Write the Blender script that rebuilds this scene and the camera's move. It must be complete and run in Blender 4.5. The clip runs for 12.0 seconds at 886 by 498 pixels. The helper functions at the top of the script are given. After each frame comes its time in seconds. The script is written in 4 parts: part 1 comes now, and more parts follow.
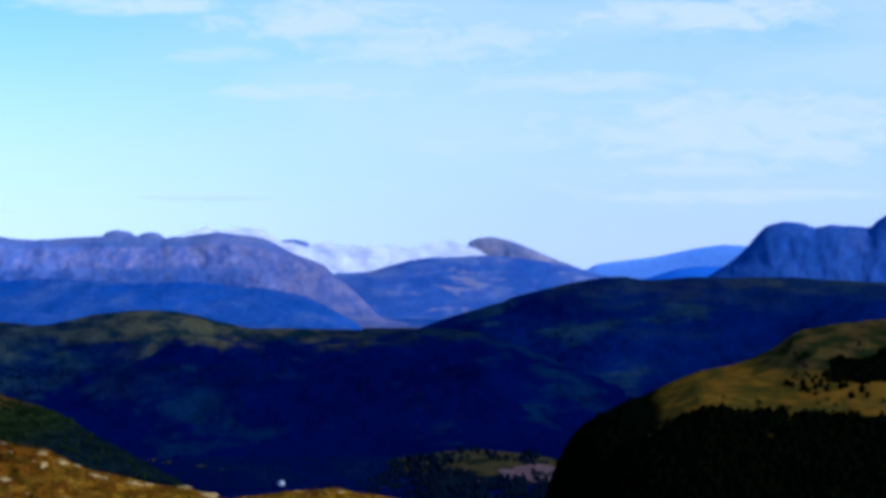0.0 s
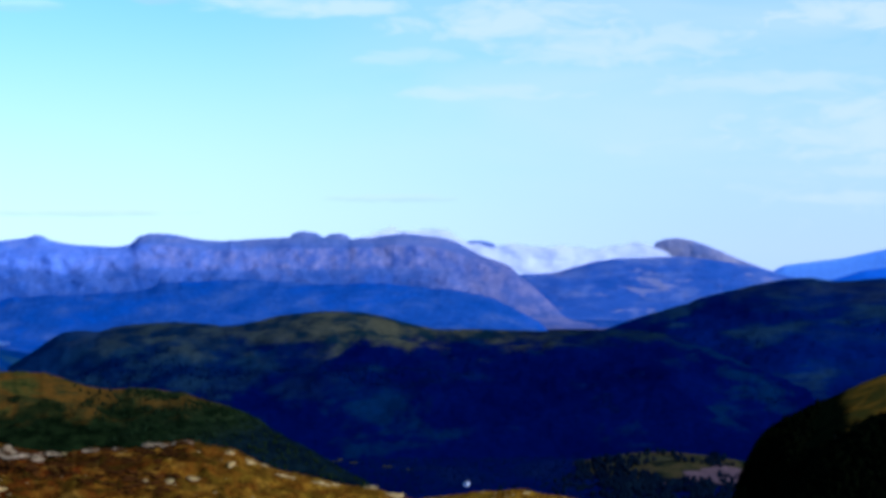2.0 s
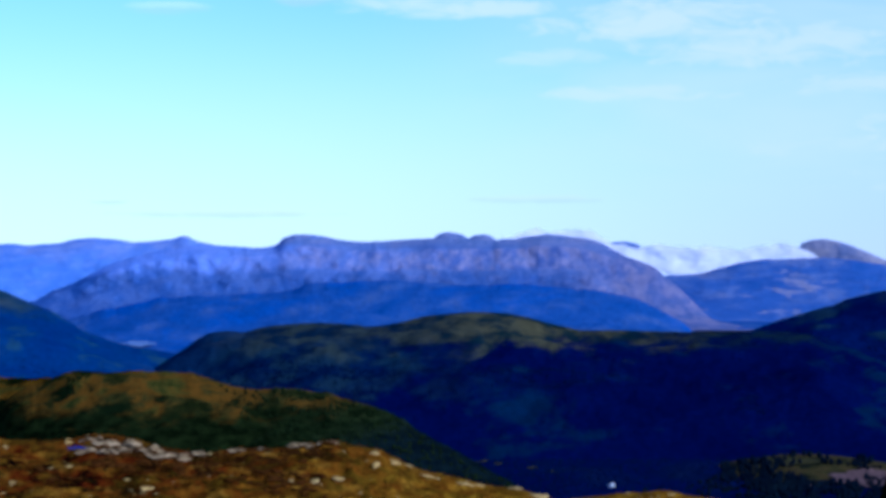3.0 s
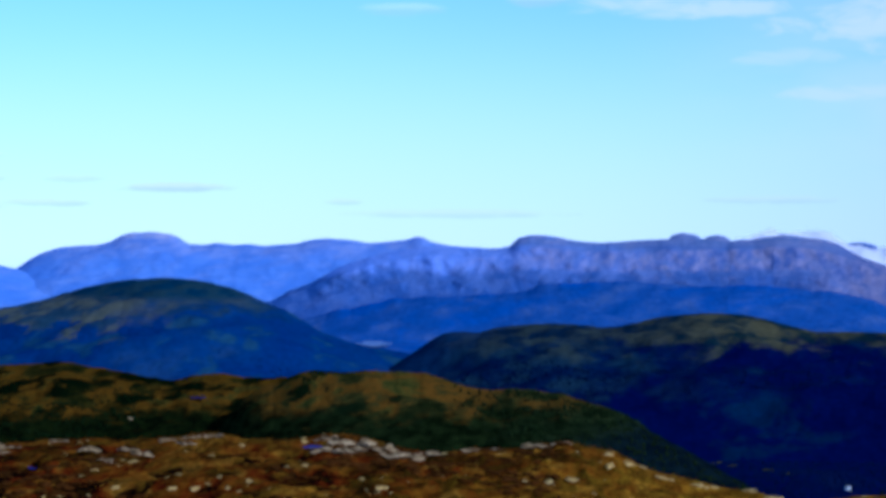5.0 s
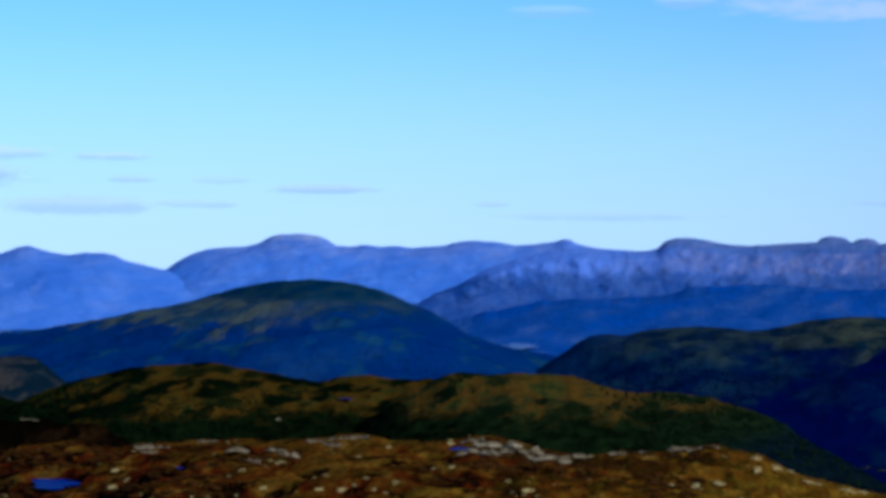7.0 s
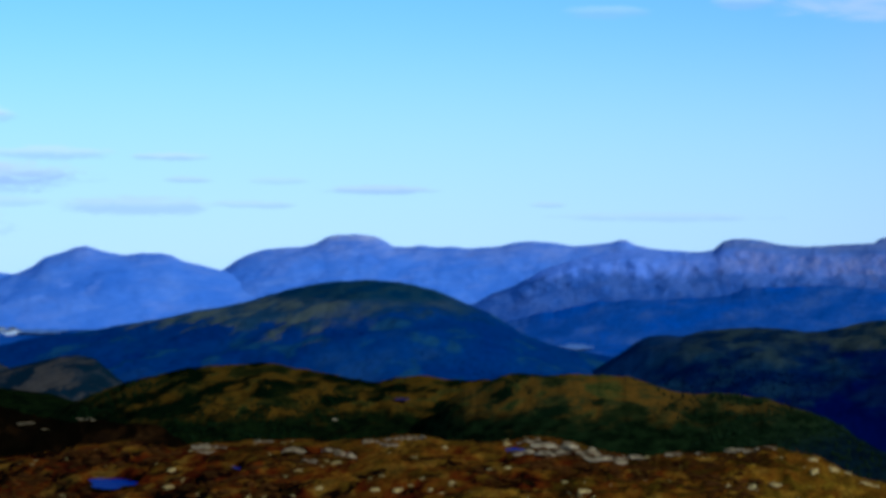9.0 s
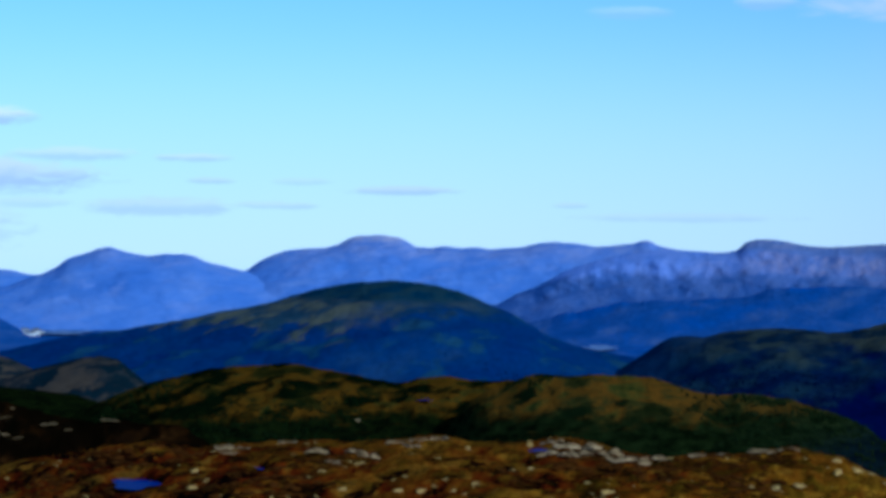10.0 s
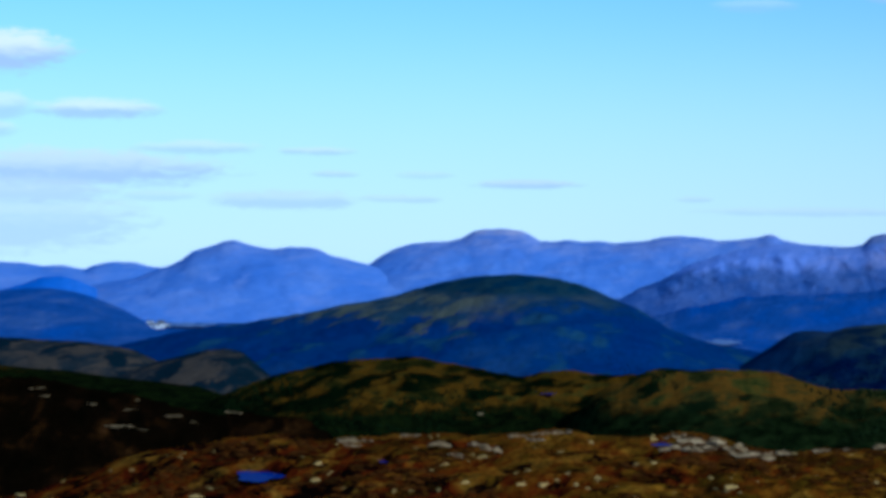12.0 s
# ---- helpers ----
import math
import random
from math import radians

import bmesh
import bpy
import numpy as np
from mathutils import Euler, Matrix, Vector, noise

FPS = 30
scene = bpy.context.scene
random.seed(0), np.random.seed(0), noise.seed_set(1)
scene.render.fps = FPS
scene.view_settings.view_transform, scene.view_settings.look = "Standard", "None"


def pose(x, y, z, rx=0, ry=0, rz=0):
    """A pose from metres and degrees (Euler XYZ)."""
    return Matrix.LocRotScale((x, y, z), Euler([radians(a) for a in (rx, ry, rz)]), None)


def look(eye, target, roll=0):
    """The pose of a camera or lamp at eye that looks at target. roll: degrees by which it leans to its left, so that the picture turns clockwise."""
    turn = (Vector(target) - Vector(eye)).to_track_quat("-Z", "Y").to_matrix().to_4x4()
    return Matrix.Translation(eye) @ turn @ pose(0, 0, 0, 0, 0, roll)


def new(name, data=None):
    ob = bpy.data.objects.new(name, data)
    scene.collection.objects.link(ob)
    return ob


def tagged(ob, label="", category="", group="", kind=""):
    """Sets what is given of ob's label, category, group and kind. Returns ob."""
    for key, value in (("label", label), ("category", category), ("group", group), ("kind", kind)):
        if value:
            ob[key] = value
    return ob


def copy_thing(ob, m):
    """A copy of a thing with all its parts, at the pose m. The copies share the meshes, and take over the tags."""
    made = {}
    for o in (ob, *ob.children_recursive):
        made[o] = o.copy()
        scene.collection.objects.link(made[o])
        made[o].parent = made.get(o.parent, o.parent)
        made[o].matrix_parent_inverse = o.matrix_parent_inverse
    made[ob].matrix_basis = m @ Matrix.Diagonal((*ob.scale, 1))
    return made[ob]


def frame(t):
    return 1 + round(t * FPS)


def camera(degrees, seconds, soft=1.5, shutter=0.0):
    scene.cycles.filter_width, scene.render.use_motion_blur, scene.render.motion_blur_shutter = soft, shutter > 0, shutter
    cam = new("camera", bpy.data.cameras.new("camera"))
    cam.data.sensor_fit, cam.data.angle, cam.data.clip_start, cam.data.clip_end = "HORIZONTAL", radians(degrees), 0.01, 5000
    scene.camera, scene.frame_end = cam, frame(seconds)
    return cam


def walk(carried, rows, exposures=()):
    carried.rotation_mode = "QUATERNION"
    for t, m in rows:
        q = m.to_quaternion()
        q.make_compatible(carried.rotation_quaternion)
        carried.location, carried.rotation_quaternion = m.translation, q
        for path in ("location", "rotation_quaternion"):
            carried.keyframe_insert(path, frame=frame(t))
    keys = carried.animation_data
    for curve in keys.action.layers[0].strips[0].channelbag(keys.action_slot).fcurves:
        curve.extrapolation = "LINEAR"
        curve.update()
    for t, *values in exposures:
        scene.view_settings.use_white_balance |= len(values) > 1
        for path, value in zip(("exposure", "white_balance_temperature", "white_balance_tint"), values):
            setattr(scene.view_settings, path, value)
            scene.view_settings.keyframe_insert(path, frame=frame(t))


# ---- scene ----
# One turn of the camera on a summit: it stands still and pans to the left.
EYE = Vector((0.0, 0.0, 1.6))
cam = camera(18.0, 12.0, soft=4.3)
# seconds, bearing (clockwise from north, +y), tilt up, clockwise turn of the picture, in degrees
TURNS = [
    (0, -0, -0, -0),
    (0.5, -0.454, 0.002, -0.014),
    (1, -1.249, 0.006, 0.036),
    (1.5, -2.366, 0.01, 0.059),
    (2, -3.8, 0.023, 0.003),
    (2.5, -5.316, 0.035, 0.015),
    (3, -6.761, 0.041, 0.017),
    (3.5, -8.086, 0.048, 0.03),
    (5.5, -12.507, 0.064, 0.106),
    (6, -13.336, 0.079, 0.156),
    (6.5, -14.012, 0.081, 0.156),
    (7, -14.559, 0.093, 0.231),
    (7.5, -14.961, 0.094, 0.292),
    (9.5, -15.938, 0.108, 0.272),
    (10, -16.187, 0.114, 0.269),
    (10.5, -16.47, 0.1, 0.288),
    (11, -17.001, 0.058, 0.321),
    (11.5, -17.765, 0.014, 0.317),
    (12, -18.711, -0.031, 0.393),
]


def heading(bearing, tilt, roll):
    b, e = radians(bearing), radians(tilt)
    way = Vector((math.sin(b) * math.cos(e), math.cos(b) * math.cos(e), math.sin(e)))
    return look(EYE, EYE + 100 * way, roll)


EXPOSURES = [(0.0, 0.52, 4580, 16), (2.5, 0.59, 4460, 16), (3.7, 0.55, 4420, 15), (5.5, 0.35, 4400, 10), (6.5, 0.17, 4460, 5), (7.7, 0.04, 4470, 2), (9.5, 0.11, 4530, -2), (12.0, 0.18, 4520, 0)]
walk(cam, [(t, heading(b, e, r)) for t, b, e, r in TURNS], EXPOSURES)

# ---- light ----
SUN_BEARING, SUN_HEIGHT = 114.0, 30.0
world = bpy.data.worlds.new("world")
scene.world = world
world.use_nodes = True


class Nodes:
    """A short way to write node trees."""

    def __init__(self, tree):
        self.tree = tree

    def add(self, kind, **values):
        node = self.tree.nodes.new(kind)
        for key, value in values.items():
            setattr(node, key, value)
        return node

    def join(self, a, b):
        self.tree.links.new(a, b)

    def put(self, socket, value):
        if isinstance(value, bpy.types.NodeSocket):
            self.join(value, socket)
        else:
            socket.default_value = value

    def math(self, op, a, b=0.0, c=0.0, clamp=False):
        n = self.add("ShaderNodeMath", operation=op, use_clamp=clamp)
        for i, v in enumerate((a, b, c)):
            self.put(n.inputs[i], v)
        return n.outputs[0]

    def noise(self, vector, scale, detail=4.0, rough=0.5, distortion=0.0):
        n = self.add("ShaderNodeTexNoise")
        self.put(n.inputs["Vector"], vector)
        for key, v in (("Scale", scale), ("Detail", detail), ("Roughness", rough), ("Distortion", distortion)):
            self.put(n.inputs[key], v)
        return n.outputs["Fac"]

    def band(self, value, lo, hi, to_lo=0.0, to_hi=1.0):
        n = self.add("ShaderNodeMapRange", interpolation_type="SMOOTHSTEP")
        for i, v in enumerate((value, lo, hi, to_lo, to_hi)):
            self.put(n.inputs[i], v)
        return n.outputs[0]

    def mix(self, factor, a, b):
        n = self.add("ShaderNodeMix", data_type="RGBA")
        self.put(n.inputs[0], factor)
        self.put(n.inputs[6], a)
        self.put(n.inputs[7], b)
        return n.outputs[2]

    def scaled(self, vector, sx, sy, sz):
        n = self.add("ShaderNodeVectorMath", operation="MULTIPLY")
        self.put(n.inputs[0], vector)
        n.inputs[1].default_value = (sx, sy, sz)
        return n.outputs[0]

    def ramp(self, value, stops):
        n = self.add("ShaderNodeValToRGB")
        el = n.color_ramp.elements
        while len(el) < len(stops):
            el.new(0.5)
        for e, (p, col) in zip(el, stops):
            e.position, e.color = p, (*col, 1.0)
        self.put(n.inputs[0], value)
        return n.outputs[0]


# small clouds: bearing, height, half width, half height (degrees), strength
CLOUDS = [
    (-27.75, 3.92, 1.5, 0.46, 1.0), (-27.9, 2.82, 0.75, 0.33, 0.6), (-28.2, 2.35, 0.9, 0.2, 0.5),
    (-25.8, 2.77, 1.35, 0.22, 0.8), (-23.8, 2.0, 1.3, 0.16, 0.55), (-21.3, 1.95, 0.8, 0.1, 0.6),
    (-26.4, 1.56, 3.3, 0.42, 0.9), (-27.2, 1.1, 2.0, 0.3, 0.75), (-22.0, 0.95, 1.6, 0.22, 0.6),
    (-20.9, 1.49, 0.5, 0.08, 0.6), (-19.1, 1.48, 0.6, 0.09, 0.35), (-17.0, 1.3, 1.15, 0.1, 0.75),
    (-19.6, 0.99, 0.9, 0.09, 0.5), (-13.6, 1.01, 0.4, 0.07, 0.45), (-11.2, 0.77, 2.3, 0.1, 0.4),
    (-4.8, 1.06, 1.4, 0.09, 0.4), (-12.4, 4.95, 0.9, 0.14, 0.25), (-9.6, 5.15, 0.7, 0.16, 0.4),
    (-27.6, 0.55, 2.9, 0.75, 0.55), (-24.6, 1.02, 0.9, 0.12, 0.4),
]
w = Nodes(world.node_tree)
world.node_tree.nodes.clear()
sky = w.add("ShaderNodeTexSky", sky_type="NISHITA", sun_disc=False, sun_elevation=radians(SUN_HEIGHT),
            sun_rotation=radians(SUN_BEARING), altitude=600.0, air_density=1.0, dust_density=0.1, ozone_density=5.7)
way = w.add("ShaderNodeTexCoord").outputs["Generated"]
split = w.add("ShaderNodeSeparateXYZ")
w.join(way, split.inputs[0])
east, north, up = split.outputs
bearing = w.math("MULTIPLY", w.math("ARCTAN2", east, north), 180 / math.pi)
height = w.math("MULTIPLY", w.math("ARCSINE", up), 180 / math.pi)
chart = w.add("ShaderNodeCombineXYZ")
w.join(bearing, chart.inputs[0])
w.join(height, chart.inputs[1])
chart = chart.outputs[0]
ragged = w.math("SUBTRACT", w.noise(w.scaled(chart, 1.0, 3.6, 1.0), 1.7, 8.0, 0.6, 0.5), 0.5)
mask, weight, crown = None, 0.001, 0.0
for b, e, hw, hh, k in CLOUDS:
    dx = w.math("DIVIDE", w.math("SUBTRACT", bearing, b), hw)
    dy = w.math("DIVIDE", w.math("SUBTRACT", height, e), hh)
    d = w.math("ADD", w.math("MULTIPLY", dx, dx), w.math("MULTIPLY", dy, dy))
    d = w.math("ADD", d, w.math("MULTIPLY", ragged, 2.4))
    one = w.band(d, 1.35, 0.25, 0.0, k)
    mask = one if mask is None else w.math("MAXIMUM", mask, one)
    weight = w.math("ADD", weight, one)
    crown = w.math("ADD", crown, w.math("MULTIPLY", one, w.band(w.math("ADD", dy, ragged), -0.35, 0.45)))
# thin high cloud, thicker to the right
VEILS = [
    (-6.0, 4.95, 1.7, 0.22, 0.68), (-2.1, 4.7, 2.7, 0.5, 0.74), (-4.4, 3.98, 1.3, 0.2, 0.46), (-2.2, 3.25, 2.4, 0.24, 0.58),
    (0.0, 4.2, 3.4, 0.55, 0.68), (5.7, 4.8, 3.6, 0.45, 0.80), (6.5, 2.5, 4.8, 0.9, 0.68), (5.2, 1.62, 2.6, 0.17, 0.5),
    (6.0, 1.08, 3.4, 0.16, 0.5), (2.6, 3.4, 3.2, 0.3, 0.61), (-7.2, 5.1, 1.6, 0.25, 0.68), (5.5, 3.4, 7.0, 2.3, 0.32), (0.5, 2.2, 2.4, 0.3, 0.41),
]
frayed = w.math("SUBTRACT", w.noise(w.scaled(chart, 0.8, 2.6, 1.0), 1.1, 8.0, 0.62, 0.8), 0.5)
veil = None
for b, e, hw, hh, k in VEILS:
    dx = w.math("DIVIDE", w.math("SUBTRACT", bearing, b), hw)
    dy = w.math("DIVIDE", w.math("SUBTRACT", height, w.math("ADD", w.math("MULTIPLY", dx, 0.12 * hh), e)), hh)
    d = w.math("ADD", w.math("ADD", w.math("MULTIPLY", dx, dx), w.math("MULTIPLY", dy, dy)), w.math("MULTIPLY", frayed, 3.4))
    one = w.band(d, 1.5, -0.2, 0.0, k)
    veil = one if veil is None else w.math("MAXIMUM", veil, one)
streaks = w.noise(w.scaled(chart, 0.12, 0.5, 1.0), 1.2, 4.0, 0.5, 0.5)
streaks = w.math("MULTIPLY", w.band(streaks, 0.22, 0.66), w.band(bearing, -9.0, 1.0, 0.0, 0.85))
streaks = w.math("MULTIPLY", streaks, w.band(height, 0.2, 3.2))
streaks = w.math("MAXIMUM", w.math("MULTIPLY", streaks, 0.6), veil)
lit = w.math("MULTIPLY", w.math("DIVIDE", crown, weight), w.band(height, 1.4, 2.6, 0.45, 1.0))
small = w.mix(lit, (4.5, 4.9, 7.2, 1.0), (8.0, 7.4, 7.8, 1.0))
# pale haze low over the horizon
pale = w.mix(w.band(bearing, -10.0, 5.0), (6.2, 6.9, 8.1, 1.0), (4.7, 5.1, 7.3, 1.0))
clear = w.mix(w.band(height, 5.5, 0.0, 0.0, 0.65), sky.outputs[0], pale)
col = w.mix(streaks, clear, (6.7, 6.3, 7.9, 1.0))
col = w.mix(mask, col, small)
bg = w.add("ShaderNodeBackground")
w.join(col, bg.inputs[0])
w.join(w.band(bearing, -20.0, 2.0, 0.105, 0.091), bg.inputs[1])
w.join(bg.outputs[0], w.add("ShaderNodeOutputWorld").inputs[0])

sun_data = bpy.data.lights.new("sun", "SUN")
sun_data.energy, sun_data.angle, sun_data.color = 2.6, radians(0.6), (1.0, 0.93, 0.82)
sb, se = radians(SUN_BEARING), radians(SUN_HEIGHT)
sun_way = Vector((math.sin(sb) * math.cos(se), math.cos(sb) * math.cos(se), math.sin(se)))
new("sun", sun_data).matrix_world = look(sun_way * 3000, (0, 0, 0))


# ---- materials ----
def terrain(name, stops, size, fine=0.2, steep=None, patch=None, bump=0.6, rough=0.95, squash=1.0, grainy=0.45, tops=()):
    """Ground cover. stops: colours along a noise of that size in metres; steep: (colour, colour, from, to) bare rock where the
    ground's normal turns down; patch: (colour, size, from, to) a second growth in patches."""
    m = bpy.data.materials.new(name)
    m.use_nodes = True
    n = Nodes(m.node_tree)
    shader = m.node_tree.nodes["Principled BSDF"]
    at = n.add("ShaderNodeTexCoord").outputs["Object"]
    at = n.scaled(at, 1.0, 0.4, squash)
    big = n.noise(at, 1.0 / size, 6.0, 0.6, 0.4)
    colour = n.ramp(big, stops)
    if patch:
        pc, psize, lo, hi = patch
        colour = n.mix(n.band(n.noise(at, 1.0 / psize, 6.0, 0.58, 0.25), lo, hi), colour, (*pc, 1.0))
    if steep:
        c1, c2, lo, hi = steep
        normal = n.add("ShaderNodeSeparateXYZ")
        n.join(n.add("ShaderNodeNewGeometry").outputs["Normal"], normal.inputs[0])
        jag = n.math("ADD", normal.outputs[2], n.math("MULTIPLY", n.math("SUBTRACT", n.noise(at, 3.0 / size, 4.0, 0.6), 0.5), 0.35))
        stone = n.mix(n.band(n.noise(n.scaled(at, 1.1, 1.0, 0.85), 4.0 / size, 4.0, 0.6), 0.35, 0.65), (*c1, 1.0), (*c2, 1.0))
        colour = n.mix(n.band(jag, hi, lo), colour, stone)
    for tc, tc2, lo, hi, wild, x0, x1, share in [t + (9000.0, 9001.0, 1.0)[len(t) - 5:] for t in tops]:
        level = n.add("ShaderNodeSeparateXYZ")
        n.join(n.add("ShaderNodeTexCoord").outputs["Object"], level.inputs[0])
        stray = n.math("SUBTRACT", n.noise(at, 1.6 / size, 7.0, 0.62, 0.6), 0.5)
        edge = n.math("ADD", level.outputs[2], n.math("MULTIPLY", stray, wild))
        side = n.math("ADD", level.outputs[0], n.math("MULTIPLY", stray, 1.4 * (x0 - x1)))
        # Growth on most hills; on some these two colours paint haze and shade.
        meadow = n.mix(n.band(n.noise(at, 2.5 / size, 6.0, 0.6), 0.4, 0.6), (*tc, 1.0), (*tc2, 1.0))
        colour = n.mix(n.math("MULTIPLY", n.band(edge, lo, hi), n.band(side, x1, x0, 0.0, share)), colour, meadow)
    grain = n.noise(at, 1.0 / fine, 6.0, 0.7)
    shade = n.add("ShaderNodeHueSaturation")
    n.put(shade.inputs["Value"], n.band(grain, 0.2, 0.8, 1 - grainy, 1 + grainy))
    n.put(shade.inputs["Color"], colour)
    n.join(shade.outputs[0], shader.inputs["Base Color"])
    shader.inputs["Roughness"].default_value = rough
    shader.inputs["Specular IOR Level"].default_value = 0.0
    relief = n.add("ShaderNodeBump")
    relief.inputs["Strength"].default_value = bump
    relief.inputs["Distance"].default_value = fine * 0.6
    n.join(grain, relief.inputs["Height"])
    n.join(relief.outputs[0], shader.inputs["Normal"])
    return m


# Near-black patches are dark heather plus hollow shade put into the colour.
MOOR = terrain("moor", [(0.37, (0.002, 0.001, 0.0008)), (0.43, (0.022, 0.003, 0.0008)), (0.49, (0.070, 0.010, 0.001)), (0.55, (0.090, 0.022, 0.0012)), (0.61, (0.16, 0.072, 0.006)), (0.69, (0.014, 0.008, 0.0015))],
               3.2, 0.4, patch=((0.002, 0.001, 0.0008), 2.6, 0.51, 0.565), grainy=0.6, bump=1.0,
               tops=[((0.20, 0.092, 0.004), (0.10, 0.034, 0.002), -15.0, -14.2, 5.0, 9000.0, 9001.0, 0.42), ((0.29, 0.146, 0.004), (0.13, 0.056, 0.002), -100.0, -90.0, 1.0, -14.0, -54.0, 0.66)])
# Near-black heath: the knoll's shade is put into its colour.
SHADED_HEATH = terrain("shaded_heath", [(0.3, (0.0008, 0.0008, 0.0003)), (0.56, (0.0025, 0.0014, 0.0005)), (0.65, (0.011, 0.0045, 0.001)), (0.72, (0.030, 0.012, 0.003))], 4.0, 0.6,
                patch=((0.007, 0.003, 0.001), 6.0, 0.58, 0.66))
BROWN = terrain("brown_hill", [(0.34, (0.004, 0.006, 0.001)), (0.43, (0.020, 0.017, 0.0025)), (0.50, (0.060, 0.029, 0.002)), (0.56, (0.074, 0.031, 0.002)), (0.62, (0.040, 0.032, 0.004)), (0.70, (0.011, 0.015, 0.002))],
                12.0, 1.2, patch=((0.0018, 0.004, 0.001), 16.0, 0.47, 0.54), grainy=0.5, squash=2.0,
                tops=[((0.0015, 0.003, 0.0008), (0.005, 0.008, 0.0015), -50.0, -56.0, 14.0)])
# Last top colour paints the shaded lower right flank; the others are woods.
BROWN_WOODED_SHADED = terrain("brown_hill_wooded_shaded", [(0.34, (0.007, 0.010, 0.002)), (0.43, (0.028, 0.026, 0.005)), (0.50, (0.076, 0.036, 0.004)), (0.56, (0.092, 0.040, 0.004)), (0.62, (0.052, 0.043, 0.006)), (0.70, (0.014, 0.021, 0.0035))],
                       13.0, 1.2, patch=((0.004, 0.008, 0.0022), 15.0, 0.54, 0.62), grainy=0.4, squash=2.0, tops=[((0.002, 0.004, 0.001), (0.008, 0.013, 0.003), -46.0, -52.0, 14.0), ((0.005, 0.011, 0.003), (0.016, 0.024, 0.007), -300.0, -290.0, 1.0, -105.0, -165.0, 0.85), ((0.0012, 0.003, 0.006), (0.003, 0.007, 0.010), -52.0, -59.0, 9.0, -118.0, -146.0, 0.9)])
GREY = terrain("grey_hill", [(0.34, (0.008, 0.015, 0.019)), (0.44, (0.020, 0.023, 0.024)), (0.54, (0.048, 0.038, 0.028)), (0.64, (0.058, 0.044, 0.030)), (0.74, (0.018, 0.026, 0.024))], 17.0, 2.0, grainy=0.35,
               patch=((0.005, 0.012, 0.017), 20.0, 0.50, 0.56))
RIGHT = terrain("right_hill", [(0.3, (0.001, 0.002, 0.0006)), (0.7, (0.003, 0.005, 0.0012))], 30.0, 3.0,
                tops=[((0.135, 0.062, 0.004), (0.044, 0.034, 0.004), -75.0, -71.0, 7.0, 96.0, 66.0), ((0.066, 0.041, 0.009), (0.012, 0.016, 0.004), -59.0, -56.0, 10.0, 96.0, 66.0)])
# Navy puts haze and cloud shade into the colour; olive tops carry the lit crest.
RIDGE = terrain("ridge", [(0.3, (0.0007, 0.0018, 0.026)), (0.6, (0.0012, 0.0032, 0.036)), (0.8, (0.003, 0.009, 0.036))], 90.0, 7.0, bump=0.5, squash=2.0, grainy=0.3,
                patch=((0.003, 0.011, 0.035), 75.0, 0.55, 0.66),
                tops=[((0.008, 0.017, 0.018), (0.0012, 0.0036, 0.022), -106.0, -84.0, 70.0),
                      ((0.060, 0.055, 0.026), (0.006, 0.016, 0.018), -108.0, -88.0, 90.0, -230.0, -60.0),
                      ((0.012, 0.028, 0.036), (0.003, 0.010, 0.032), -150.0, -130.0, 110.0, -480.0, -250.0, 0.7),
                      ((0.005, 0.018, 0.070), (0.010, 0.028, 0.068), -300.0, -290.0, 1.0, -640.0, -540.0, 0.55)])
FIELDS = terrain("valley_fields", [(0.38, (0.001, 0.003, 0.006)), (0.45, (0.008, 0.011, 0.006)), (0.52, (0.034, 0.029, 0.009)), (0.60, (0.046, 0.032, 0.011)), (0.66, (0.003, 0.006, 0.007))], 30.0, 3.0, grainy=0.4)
# Haze over this wooded ridge is painted in as dark blue.
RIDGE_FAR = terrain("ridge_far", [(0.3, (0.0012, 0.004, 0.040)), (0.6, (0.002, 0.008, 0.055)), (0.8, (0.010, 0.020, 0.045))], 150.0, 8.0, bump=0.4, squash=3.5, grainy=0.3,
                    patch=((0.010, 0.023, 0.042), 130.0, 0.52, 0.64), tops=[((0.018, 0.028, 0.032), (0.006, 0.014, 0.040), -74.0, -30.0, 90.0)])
# Blue base again holds painted haze; the paler tops are clearings.
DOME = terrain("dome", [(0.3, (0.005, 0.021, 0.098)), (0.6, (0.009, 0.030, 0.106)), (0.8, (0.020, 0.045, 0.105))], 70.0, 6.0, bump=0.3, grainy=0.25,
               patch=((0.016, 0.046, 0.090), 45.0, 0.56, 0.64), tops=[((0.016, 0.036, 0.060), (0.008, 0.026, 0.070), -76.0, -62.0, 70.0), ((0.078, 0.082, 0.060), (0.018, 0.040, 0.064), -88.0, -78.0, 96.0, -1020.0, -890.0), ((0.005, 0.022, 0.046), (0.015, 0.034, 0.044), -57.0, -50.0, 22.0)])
# Eight far materials: aerial haze is painted into their base colours.
HAZY_WOODS = terrain("hazy_woods", [(0.3, (0.017, 0.054, 0.20)), (0.5, (0.027, 0.068, 0.228)), (0.62, (0.046, 0.088, 0.235)), (0.75, (0.09, 0.125, 0.27))], 50.0, 6.0, bump=0.35, grainy=0.24, squash=2.2,
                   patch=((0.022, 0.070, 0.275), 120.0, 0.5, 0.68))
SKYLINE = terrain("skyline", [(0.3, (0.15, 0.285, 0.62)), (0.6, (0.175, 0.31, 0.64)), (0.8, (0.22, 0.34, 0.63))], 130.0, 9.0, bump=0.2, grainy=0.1)
